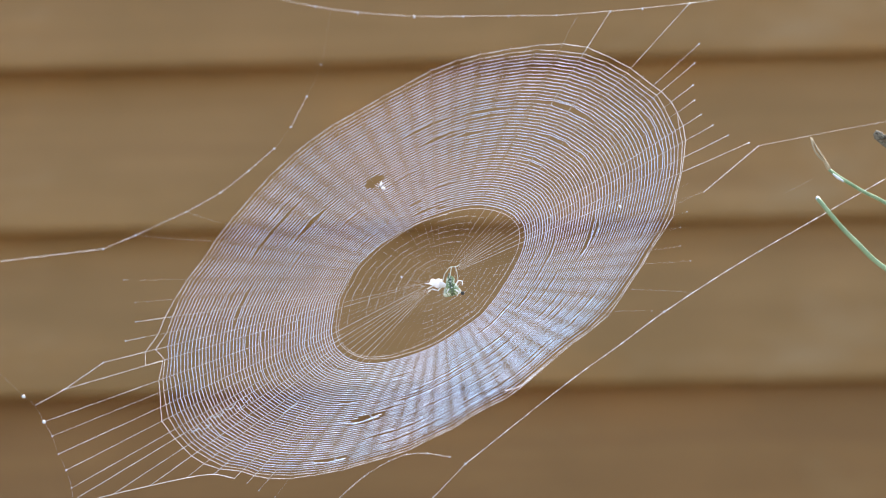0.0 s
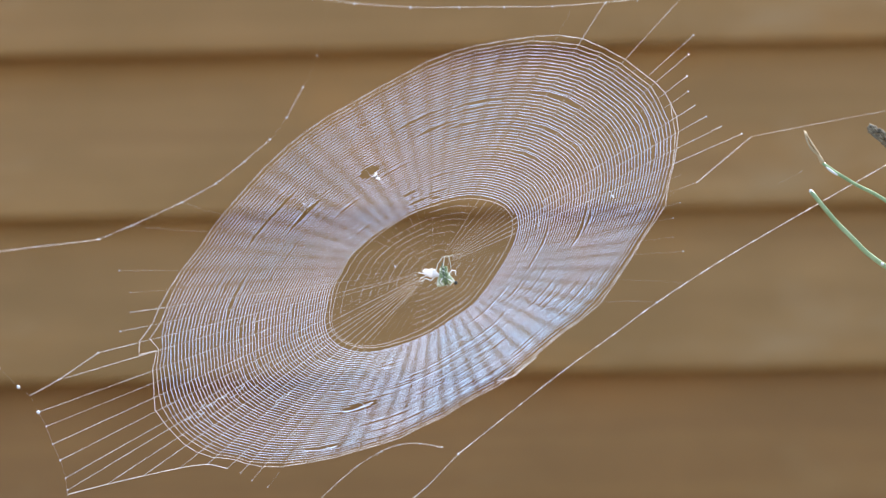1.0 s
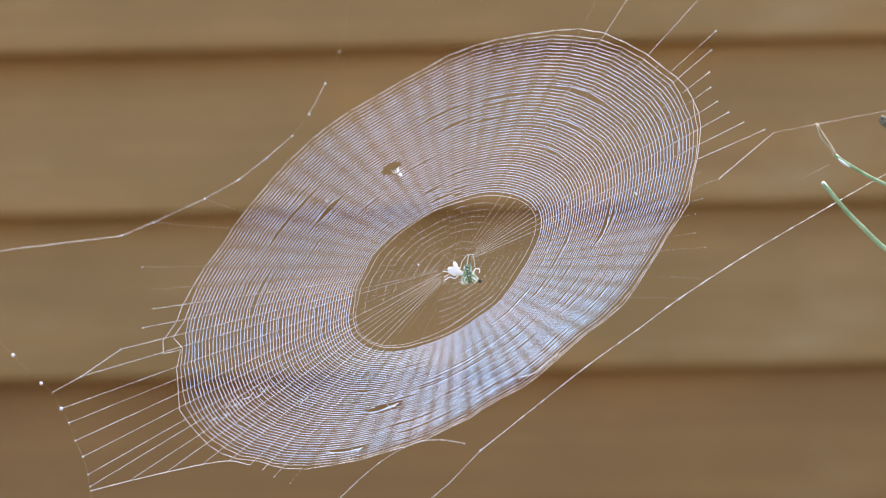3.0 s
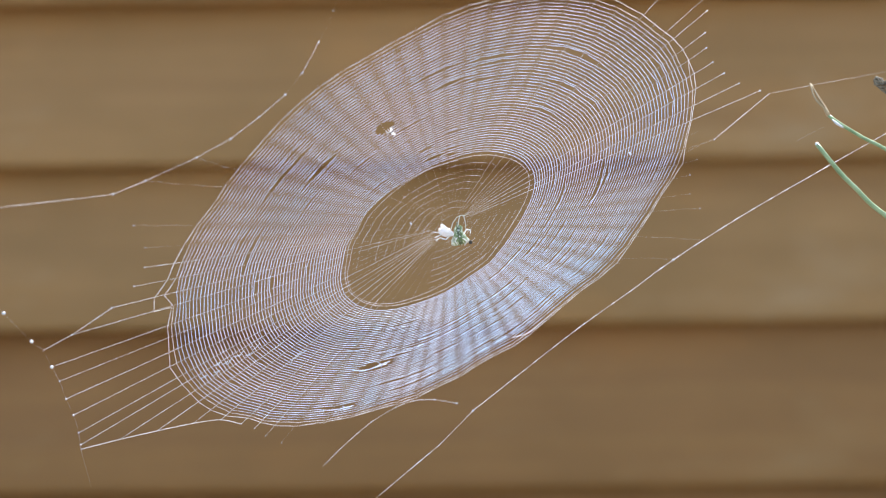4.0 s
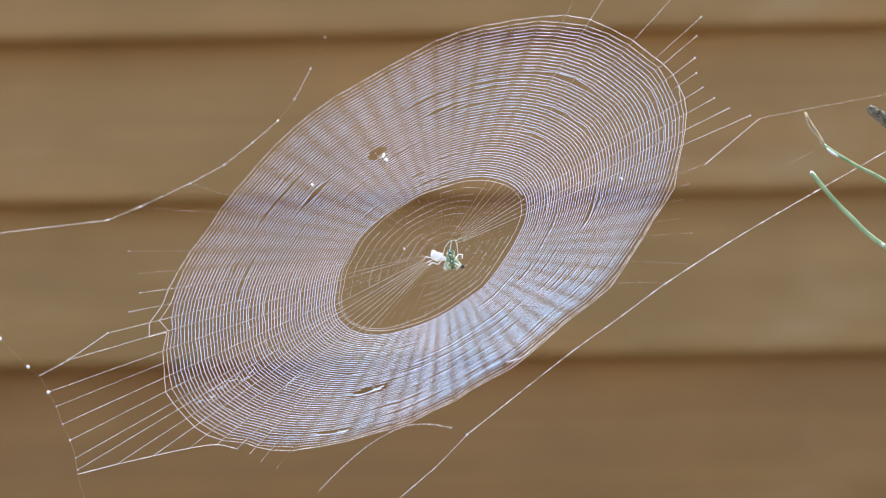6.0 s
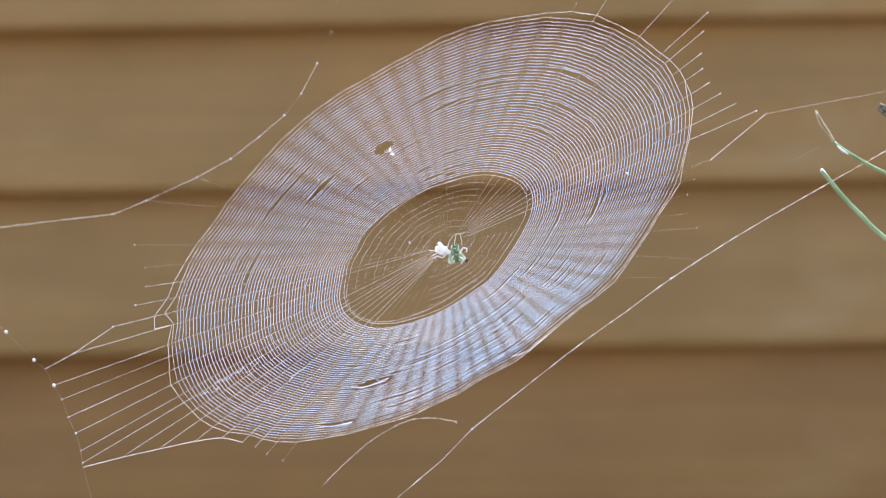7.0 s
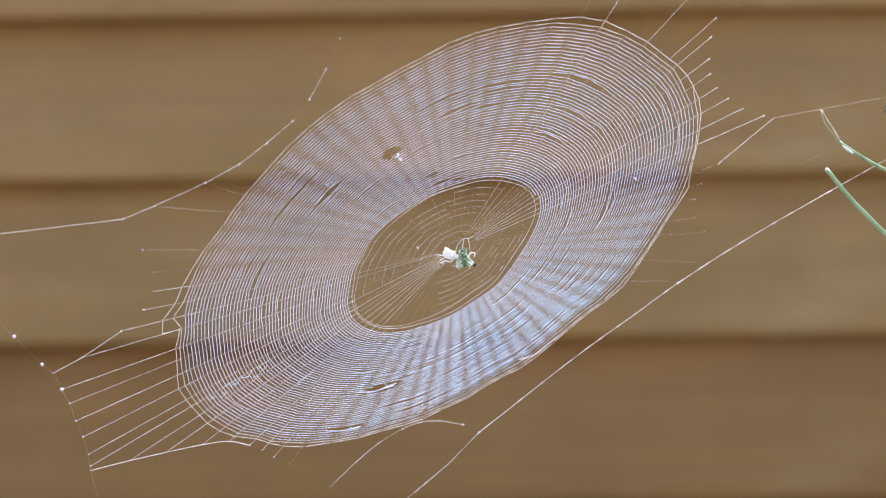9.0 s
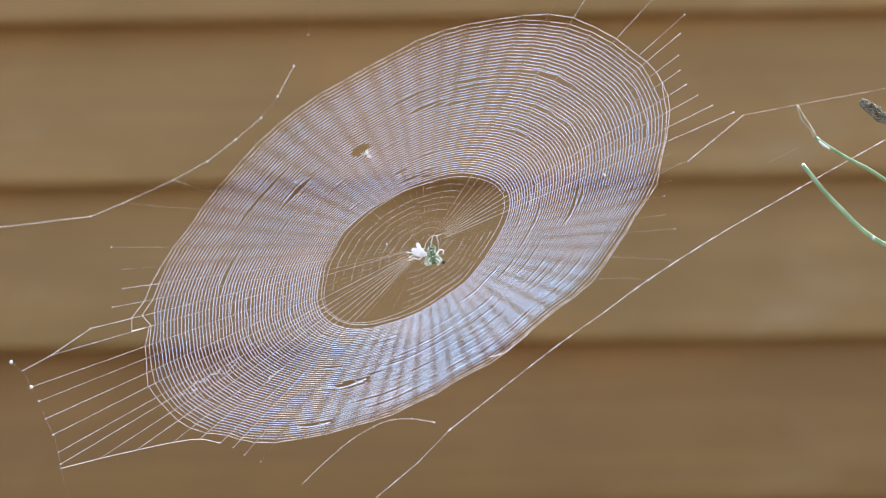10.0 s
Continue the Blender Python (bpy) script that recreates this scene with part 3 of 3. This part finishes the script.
    for faint in ([(62.8, -66.8, 0.0), (74.3, -78.5, 0.0), (86.4, -91.6, -0.0)], [(48.0, -69.3, 0.0), (63.3, -83.0, 0.0), (73.3, -93.4, 0.0)], [(-66.7, 106.2, 0.0), (-60.2, 94.1, 0.0), (-50.9, 82.0, -0.0)], [(-87.6, 110.4, 0.0), (-74.8, 96.0, 0.0), (-61.4, 82.0, 0.0)], [(110.2, -41.9, 0.0), (103.9, -40.8, 0.0), (96.9, -39.9, 0.0)],
                  [(141.6, -71.1, 0.0), (155.2, -73.3, 0.0)]):
        thread("stay_thread", faint, 0.016, taut=True)
    thread("frame_thread", [(-101.5, -81.7, 0.0), (-87.9, -77.6, 0.0), (-73.6, -74.8, 0.0), (-61.5, -75.4, 0.0), (-53.6, -78.1, 0.0), (-46.1, -84.8, 0.0), (-39.3, -94.5, 0.0)], 0.052, 0.8)

    # knots and droplets of silk where threads meet
    drop = bpy.data.meshes.new("droplet")
    bm = ball(1.0, 2)
    for q in bm.verts:
        q.co *= 1 + 0.12 * noise.noise(q.co * 2)
    bm.to_mesh(drop)
    bm.free()
    drop.materials.append(KNOT)
    drop.polygons.foreach_set("use_smooth", [True] * len(drop.polygons))
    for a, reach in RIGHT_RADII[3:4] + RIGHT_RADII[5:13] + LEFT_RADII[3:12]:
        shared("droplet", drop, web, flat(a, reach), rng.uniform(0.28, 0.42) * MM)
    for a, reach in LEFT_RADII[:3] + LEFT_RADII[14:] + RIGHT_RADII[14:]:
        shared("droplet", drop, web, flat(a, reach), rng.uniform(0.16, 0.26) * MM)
    # those on the thread above hang down a little
    hanging = bpy.data.meshes.new("hanging_droplet")
    bm = ball(1.0, 2)
    down = web.matrix_world.to_3x3().transposed() @ Vector((0, 0, -1))
    for q in bm.verts:
        q.co += down * (0.8 + 1.3 * q.co.dot(down))
    bm.to_mesh(hanging)
    bm.free()
    hanging.materials.append(KNOT)
    hanging.polygons.foreach_set("use_smooth", [True] * len(hanging.polygons))
    for p in line_above[2:11]:
        shared("droplet", hanging, top_line, Vector(p) * MM, rng.uniform(0.20, 0.30) * MM)
    for p in [(-162.5, 155.7, 0.0), (-133.8, 136.7, 0.0), (-100.5, 113.6, 0.0), (-87.6, 110.4, 0.0), (-66.7, 106.2, 0.0), (-52.0, 104.7, 0.0), (-38.3, 106.2, 0.0), (-25.5, 108.5, 0.0)][2:] + [(-15.5, 113.1, -0.0), (-4.0, 121.5, -0.0)] + [(7.0, 130.8, 0.0)]:
        shared("droplet", drop, web, Vector(p) * MM, rng.uniform(0.28, 0.42) * MM)
    for p in [(-161.8, 92.9, 0.0), (-160.8, 72.3, -0.0), (-161.4, 54.9, -0.0)]:
        shared("droplet", drop, web, Vector(p) * MM, 0.72 * MM)
    for p in [(-34.2, -74.9, 25.4), (70.4, -69.6, 20.1)]:
        shared("droplet", drop, web, Vector(p) * MM, 0.5 * MM)
    for p in [(-101.5, -81.7, 0.0), (-87.9, -77.6, 0.0), (-73.6, -74.8, 0.0), (-61.5, -75.4, 0.0), (-53.6, -78.1, 0.0), (-46.1, -84.8, 0.0), (-39.3, -94.5, 0.0)][2:]:
        shared("droplet", drop, web, Vector(p) * MM, 0.3 * MM)
    # loose ends curled in the torn places
    for ta, tr, tw, th, slant in (torn[0], torn[2]):
        for k in range(3):
            a, rise = ta + 0.3 * tw * (k - 1), th * (0.5, -0.3, 1.7)[k]
            wide = tw * (1.0, 0.8, 0.25)[k]
            pts = [flat(a + wide * (2 * u - 1), tr + slant * (a - ta + wide * (2 * u - 1)) + rise * (1.6 * u - 0.8) + 0.25 * th * math.sin(5 * u + k), 0.4 * math.sin(3 * u)) for u in np.linspace(0, 1, 8)]
            v, f = tube(pts, [rng.uniform(0.10, 0.17) * MM] * 8, 5)
            mesh_object("loose_thread", v, f, SILK, sheet)
    # clots of silk along the lower left radii
    for k in range(15):
        a, r = (178 + rng.gauss(0, 0.9), 92 + 2.4 * k + rng.uniform(-1.5, 1.5)) if k < 12 else (190.5 + rng.gauss(0, 0.8), rng.uniform(78, 91))
        lean, long = rng.uniform(-0.5, 0.5), rng.uniform(0.8, 1.9)
        pts = [flat(a + lean * u, r + long * u, 0.3 - 0.3 * u * u + rng.uniform(-0.1, 0.1)) for u in (-1, -0.4, 0.3, 1)]
        v, f = tube(smooth_line(pts, 0.4 * MM), rng.uniform(0.13, 0.20) * MM, 5)
        mesh_object("silk_clot", v, f, KNOT, sheet)
    return web, sheet, top_line, flat


def build_caught(web, flat):
    things = []
    """Small insects and specks caught in the sheet."""
    def stand(name, angle, r, z=-0.6):
        ob = new(name)
        ob.matrix_world = web.matrix_world @ Matrix.Translation(flat(angle, r, z))
        return ob

    fly = tagged(stand("insect", 89.6, 62.0, 0.4), "tiny dark and white insect caught in the web", "insect")
    things.append((fly, Matrix.Translation(flat(89.6, 62.0, 0.4))))
    bm = ball(1, 2)
    bmesh.ops.scale(bm, vec=(0.0011, 0.0006, 0.0006), verts=bm.verts)
    part("body", bm, INSECT, fly)
    for side in (-1, 1):
        bm = bmesh.new()
        bmesh.ops.create_icosphere(bm, subdivisions=2, radius=1)
        bmesh.ops.scale(bm, vec=(0.0014, 0.0006, 0.00012), verts=bm.verts)
        bmesh.ops.transform(bm, matrix=pose(0.0004, side * 0.0011, 0.0003, 15 * side, 0, 65 * side), verts=bm.verts)
        part("wing", bm, WING, fly)
    for k in range(4):
        x = -0.0006 + 0.0004 * k
        v, f = tube([(x, 0, 0), (x * 1.8, 0.0011, 0.0004), (x * 2.6, 0.0018, -0.0006)], 0.00009, 5)
        mesh_object("leg", v, f, WHITE_LEG, fly)
    for a, r, size, label in ((112.3, 75.9, 0.5, "tiny white speck caught in the web"), (344.0, 81.1, 0.75, "small white flake caught in the web"),
                              (134.1, 18.5, 0.5, "tiny pale speck near the hub of the web"), (79, 58, 0.28, "tiny white speck caught in the web")):
        ob = stand("debris", a, r, 0.2)
        bm = ball(size * MM, 2)
        for q in bm.verts:
            q.co *= 1 + 0.45 * noise.noise(q.co * 1800 + Vector((a, r, 0)))
        bmesh.ops.scale(bm, vec=(0.7, 1.5, 0.8), verts=bm.verts)
        me = bpy.data.meshes.new("debris")
        bm.to_mesh(me)
        bm.free()
        me.materials.append(KNOT)
        bpy.data.objects.remove(ob)
        ob = new("debris", me)
        ob.matrix_world = web.matrix_world @ Matrix.Translation(flat(a, r, 0.2))
        tagged(ob, label, "debris")
        things.append((ob, Matrix.Translation(flat(a, r, 0.2))))
    return things


# ---------------------------------------------------------------- spider; x right, z up, y away, in millimetres from its middle
SPIDER_AT = (0.0010, 1.193, 0.6062)


def build_spider():
    spider = tagged(new("spider"), "small green and silver orb spider with pale legs on the hub", "spider")
    spider.location = SPIDER_AT
    # abdomen: a pointed, rough, three-cornered leaf shape
    bm = bmesh.new()
    widths = (0.3, 0.7, 1.2, 1.7, 2.1, 2.5, 2.9, 3.2, 3.5, 3.4, 1.0)
    rings = []
    for i in range(21):
        u = i / 20
        r = float(np.interp(u, np.linspace(0, 1, len(widths)), widths))
        rings.append([bm.verts.new(Vector((r * math.cos(t), r * 0.5 * math.sin(t), 4.7 - 9.4 * u - 0.12 * r * math.cos(2 * t))) * MM)
                      for t in (2 * math.pi * k / 24 for k in range(24))])
    for a, b in zip(rings, rings[1:]):
        for k in range(24):
            bm.faces.new((a[k], a[(k + 1) % 24], b[(k + 1) % 24], b[k]))
    bm.faces.new(rings[0][::-1])
    bm.faces.new(rings[-1])
    for q in bm.verts:
        q.co += Vector((1, 0.8, 0.5)) * (0.0007 * noise.noise(q.co * 620) + 0.0004 * noise.noise(q.co * 1500))
    bmesh.ops.recalc_face_normals(bm, faces=bm.faces)
    belly = part("abdomen", bm, ABDOMEN, spider, "rough green abdomen with white flecks")
    belly.matrix_basis = pose(0.00115, 0, -0.0010, 0, -9, 0)
    bm = ball(1, 2)
    bmesh.ops.scale(bm, vec=(0.0008, 0.0008, 0.0008), verts=bm.verts)
    bmesh.ops.translate(bm, vec=(0.0058, -0.0010, -0.0046), verts=bm.verts)
    part("spinneret", bm, DARK, spider, "black tip")
    bm = ball(1, 3)
    bmesh.ops.scale(bm, vec=(0.0011, 0.0009, 0.0010), verts=bm.verts)
    for q in bm.verts:
        q.co *= 1 + 0.25 * noise.noise(q.co * 1400)
    bmesh.ops.translate(bm, vec=(-0.0026, -0.0004, -0.0012), verts=bm.verts)
    part("head", bm, HEAD, spider)
    legs = [
        (WHITE_LEG, 0.26, [(-2.2, -0.8, -0.4), (-3.6, -1.5, 1.4), (-5.2, -1.7, 0.9), (-7.4, -1.2, -0.6), (-9.4, -0.2, -0.2)]),
        (WHITE_LEG, 0.28, [(-2.8, -1.0, -1.0), (-4.4, -2.0, 0.2), (-6.6, -2.1, -1.6), (-8.6, -0.8, -2.6)]),
        (WHITE_LEG, 0.26, [(-2.6, -0.8, -1.8), (-4.2, -1.6, -3.4), (-6.4, -1.3, -2.6), (-8.2, -0.4, -3.8)]),
        (LEG, 0.16, [(-2.2, -0.4, 0.0), (-1.4, -0.8, 3.2), (0.4, -0.6, 5.6), (1.7, -0.2, 6.3)]),
        (LEG, 0.19, [(0.6, -0.8, 1.6), (1.5, -0.8, 6.2), (3.0, -0.9, 6.3), (3.7, -0.9, 3.8), (3.9, -0.5, 0.8)]),
        (LEG, 0.17, [(2.6, -0.8, 6.1), (3.8, -0.5, 6.3), (5.0, 0, 7.0)]),
        (WHITE_LEG, 0.26, [(3.0, -1.8, -1.2), (4.2, -1.9, 0.6), (5.9, -1.0, 0.3), (5.6, -0.6, -1.4)]),
        (WHITE_LEG, 0.24, [(0.4, -1.8, -2.6), (-0.6, -2.1, -4.0), (0.6, -0.8, -5.6)]),
        (WHITE_LEG, 0.24, [(2.8, -1.8, -3.0), (4.4, -2.2, -4.2), (3.4, -0.8, -5.8)]),
    ]
    for mat, r, pts in legs:
        joints = [Vector(p) * MM for p in pts]
        line = [joints[0]]
        for a, b in zip(joints, joints[1:]):
            line += [a.lerp(b, u) for u in (0.12, 0.5, 0.88, 1.0)]
        n = len(line)
        v, f = tube(line, [r * MM * (1.1 - 0.55 * i / n + (0.22 if i % 4 == 2 else 0.0)) for i in range(n)], 7)
        mesh_object("leg", v, f, mat, spider)
    return spider


def build_prey():
    """The pale winged insect that the spider holds; one wing flutters."""
    prey = tagged(new("prey_insect"), "small white winged insect held by the spider", "insect")
    prey.location = (SPIDER_AT[0] - 0.0040, SPIDER_AT[1] - 0.001, SPIDER_AT[2] - 0.0004)
    bm = ball(1, 3)
    bmesh.ops.scale(bm, vec=(0.0029, 0.0011, 0.0016), verts=bm.verts)
    for q in bm.verts:
        q.co *= 1 + 0.6 * noise.noise(q.co * 1100)
    bmesh.ops.rotate(bm, matrix=Matrix.Rotation(radians(12), 3, "Y"), verts=bm.verts)
    part("body", bm, WING, prey)
    wings = []
    for ang, size in ((62, 1.25), (118, 0.9)):
        bm = bmesh.new()
        outline = [(0, -0.25), (0.9, -0.75), (2.2, -0.9), (3.2, -0.4), (3.4, 0.15), (2.6, 0.65), (1.2, 0.55), (0, 0.2)]
        front = [bm.verts.new((x * size * MM, -0.00008, z * size * MM)) for x, z in outline]
        rear = [bm.verts.new((x * size * MM, 0.00008, z * size * MM)) for x, z in outline]
        bm.faces.new(front)
        bm.faces.new(rear[::-1])
        for i in range(len(outline)):
            j = (i + 1) % len(outline)
            bm.faces.new((front[i], rear[i], rear[j], front[j]))
        bmesh.ops.recalc_face_normals(bm, faces=bm.faces)
        w = part("wing", bm, WING, prey, smooth=False)
        w.matrix_basis = pose(0.0004, -0.0024, 0, 0, -ang, 0)
        wings.append(w)
    return prey, wings


# ---------------------------------------------------------------- sedge at the side of the web
SEDGE_BASE = Vector((0.33, 1.24, 0.0))


def build_sedge():
    plant = tagged(new("sedge"), "green sedge stems with a brown seed head beside the web", "plant")
    plant.location = SEDGE_BASE

    def stem(name, pts, radii, mat, parent=None, label="", sides=9):
        line = smooth_line([Vector(p) - SEDGE_BASE for p in pts], 0.003)
        n = len(line)
        r = np.interp(np.linspace(0, 1, n), np.linspace(0, 1, len(radii)), radii) * MM
        v, f = tube(line, r, sides)
        return mesh_object(name, v, f, mat, parent or plant, label)

    a = stem("stem", [(0.1541, 1.21, 0.6378), (0.1632, 1.21, 0.6262), (0.17, 1.21, 0.6191), (0.1768, 1.21, 0.612), (0.1864, 1.21, 0.6051), (0.1982, 1.21, 0.6)] + [(0.225, 1.215, 0.57), (0.275, 1.225, 0.42), (0.31, 1.235, 0.2), (0.328, 1.24, 0.0)],
             (0.9, 1.25, 1.4, 1.45, 1.5, 1.5, 1.6, 1.8, 2.0), STEM)
    bm = ball(0.00085, 2)
    bmesh.ops.translate(bm, vec=Vector([(0.1541, 1.21, 0.6378), (0.1632, 1.21, 0.6262), (0.17, 1.21, 0.6191), (0.1768, 1.21, 0.612), (0.1864, 1.21, 0.6051), (0.1982, 1.21, 0.6)][0]) - SEDGE_BASE, verts=bm.verts)
    part("stem_tip", bm, PALE, a, "whitish cut tip")
    b = stem("stem", [(0.1525, 1.215, 0.6628), (0.1574, 1.215, 0.6543), (0.1597, 1.215, 0.6496), (0.1643, 1.215, 0.6461), (0.1735, 1.215, 0.6403), (0.1889, 1.215, 0.6311)][2:] + [(0.228, 1.218, 0.60), (0.285, 1.23, 0.42), (0.318, 1.24, 0.2), (0.335, 1.243, 0.0)],
             (0.7, 1.0, 1.05, 1.1, 1.3, 1.5, 1.8, 2.0), STEM)
    stem("dry_tip", [(0.1525, 1.215, 0.6628), (0.1574, 1.215, 0.6543), (0.1597, 1.215, 0.6496), (0.1643, 1.215, 0.6461), (0.1735, 1.215, 0.6403), (0.1889, 1.215, 0.6311)][:3], (0.22, 0.55, 0.95), DRY, b, "withered brown tip")
    for k, (dx, dz) in enumerate(((0.0012, -0.0010), (0.0003, -0.0022), (-0.0006, -0.0004))):
        stem("dry_fibre", [(0.1524 + dx * 0.4, 1.2142, 0.6632 + dz * 0.3), (0.1542 + dx, 1.2137, 0.6580 + dz), (0.1576 + dx * 0.5, 1.2140, 0.6536 + dz * 0.4)], (0.12, 0.30, 0.30), DRY, b, "thin withered fibre")
    stem("sheath", [(0.1610, 1.2136, 0.6478), (0.1630, 1.2136, 0.6461), (0.1655, 1.2136, 0.6444)], (0.3, 0.6, 0.35), PALE, b, "pale papery sheath")
    bm = ball(0.0007, 2)
    bmesh.ops.translate(bm, vec=Vector((0.1825, 1.2075, 0.6075)) - SEDGE_BASE, verts=bm.verts)
    part("dew_drop", bm, PALE, a, "small bright dew drop")
    c = stem("stem", [(0.1769, 1.2, 0.6636), (0.187, 1.2, 0.6554), (0.1974, 1.2, 0.6462)][1:] + [(0.235, 1.21, 0.60), (0.295, 1.225, 0.42), (0.325, 1.235, 0.2), (0.34, 1.238, 0.0)], (0.7, 0.8, 1.0, 1.3, 1.8), STEM)
    # seed head: overlapping husks round the tip
    rng = random.Random(4)
    top, low = Vector([(0.1769, 1.2, 0.6636), (0.187, 1.2, 0.6554), (0.1974, 1.2, 0.6462)][0]) - SEDGE_BASE, Vector([(0.1769, 1.2, 0.6636), (0.187, 1.2, 0.6554), (0.1974, 1.2, 0.6462)][1]) - SEDGE_BASE
    way = (top - low).normalized()
    side = way.cross(Vector((0, 1, 0))).normalized()
    head = bmesh.new()
    for k in range(150):
        u = k / 149
        ang = k * 2.4
        out = side * math.cos(ang) + Vector((0, 1, 0)) * math.sin(ang)
        bulge = 0.0021 * math.sqrt(max(0.02, math.sin(math.pi * (0.12 + 0.85 * u)))) * rng.uniform(0.8, 1.12)
        place = low.lerp(top, u + rng.uniform(-0.02, 0.02)) + out * bulge
        husk = bmesh.ops.create_icosphere(head, subdivisions=1, radius=1)["verts"]
        turn = (way * rng.uniform(0.4, 1.0) + out * rng.uniform(0.4, 0.9) + side * rng.uniform(-0.3, 0.3)).to_track_quat("X", "Z").to_matrix().to_4x4()
        size = Matrix.Diagonal((rng.uniform(0.0006, 0.0012), rng.uniform(0.0004, 0.0007), 0.0004, 1))
        bmesh.ops.transform(head, matrix=Matrix.Translation(place) @ turn @ size, verts=husk)
    part("seed_head", head, SEED, c, "brown husky seed head")
    return plant


build_fence()
spider_web, web_sheet, thread_above, on_web = build_web()
caught = build_caught(spider_web, on_web)
spider = build_spider()
prey_insect, prey_wings = build_prey()
sedge = build_sedge()


# ---------------------------------------------------------------- what moves
def motions():
    # the breeze tilts the sheet of the web: seconds, turns about its long and short axes in degrees, shift along its normal in millimetres
    sway = [(0, 0.03, -0.06, 0.07), (0.5, 0.33, -0.09, 0.0), (1, 0.48, -0.22, -0.67), (1.5, 0.14, 0.0, 0.0), (2, -0.2, 0.45, 0.59), (2.5, -0.96, 0.6, 0.84), (4, -0.36, 0.34, 0.07),
            (4.5, -0.78, 0.36, 0.15), (5, -0.33, 0.17, 0.14), (5.5, -0.46, 0.31, 0.19), (7, 0.03, -0.13, -0.24), (7.5, 0.1, -0.21, -0.31), (8, 0.0, -0.04, -0.31),
            (8.5, -0.2, 0.04, 0.0), (9, -0.42, -0.03, 0.16), (9.5, 0.32, 0.16, -0.15), (10, 0.18, -0.09, -0.38)]
    walk(web_sheet, [(t, pose(0, 0, dn * MM, rx, ry, 0)) for t, rx, ry, dn in sway])
    stretched = spider_web.matrix_world.copy()
    for thing, place in caught:
        walk(thing, [(t, stretched @ pose(0, 0, dn * MM, rx, ry, 0) @ place) for t, rx, ry, dn in sway])
    # the long thread above rises and falls: seconds, millimetres
    bob = [(0, 0.0), (0.5, -0.21), (1, 0.02), (1.5, 0.36), (2, 1.29), (2.5, 1.65), (4, 3.0), (10, 1.5)]
    walk(thread_above, [(t, pose(0.532 * dz * MM, 0.599 * dz * MM, -0.599 * dz * MM)) for t, dz in bob])
    # the spider shifts on the hub with its prey: seconds, millimetres to the side and up
    shifts = [(0, 0.78, 0.37), (0.5, 0.97, 0.42), (1, 0.49, 0.74), (1.5, 1.0, 0.57), (2, 1.43, -0.26), (2.5, 1.42, -0.06), (4, 0.18, -0.45), (4.5, 0.0, -0.84), (5, -0.02, 0.15),
              (5.5, 0.02, -0.54), (7, -0.66, -0.01), (7.5, -0.67, -0.01), (8, -0.74, 0.13), (8.5, -0.99, -0.43), (9, -0.54, 0.04), (9.5, -0.54, -0.22), (10, -0.95, -0.08)]
    for thing in (spider, prey_insect):
        x, y, z = thing.location
        walk(thing, [(t, pose(x + dx * MM, y, z + dz * MM)) for t, dx, dz in shifts])
    # the sedge leans in the breeze: seconds, shift of its tip to the side and up, in millimetres
    lean = [(0, 0.00, 0.00), (0.5, -0.58, 0.08), (1, 0.22, -1.01), (1.5, -1.39, -0.39), (2, -2.73, 1.57), (2.5, -3.35, 1.60), (4, -4.73, 2.51), (4.5, -2.74, 1.15), (5, -1.76, -0.33), (5.5, -3.27, 0.42), (7, -0.99, -1.36), (7.5, -0.87, -0.84), (8, -1.15, -0.22), (8.5, -2.74, 0.95), (9, -1.91, 1.35), (9.5, -1.97, 2.26), (10, 0.91, 0.93)]
    walk(sedge, [(t, pose(SEDGE_BASE.x, SEDGE_BASE.y, dz * MM, 0, math.degrees(dx * MM / 0.63), 0)) for t, dx, dz in lean])
    flutter = [(0, 60), (0.5, 45), (1, 50), (1.5, 20), (2, -10), (2.5, -25), (4, 10), (4.5, -10), (5, -20), (5.5, 28), (7, 5), (7.5, 12),
               (8, 0), (8.5, 35), (9, 15), (9.5, 0), (10, -10)]
    for wing, ang, gain in zip(prey_wings, (118, 150), (1.0, 0.5)):
        walk(wing, [(t, pose(0.0004, -0.0024 if gain == 1.0 else -0.0030, 0, 0, -(ang + gain * a), 0)) for t, a in flutter])


motions()
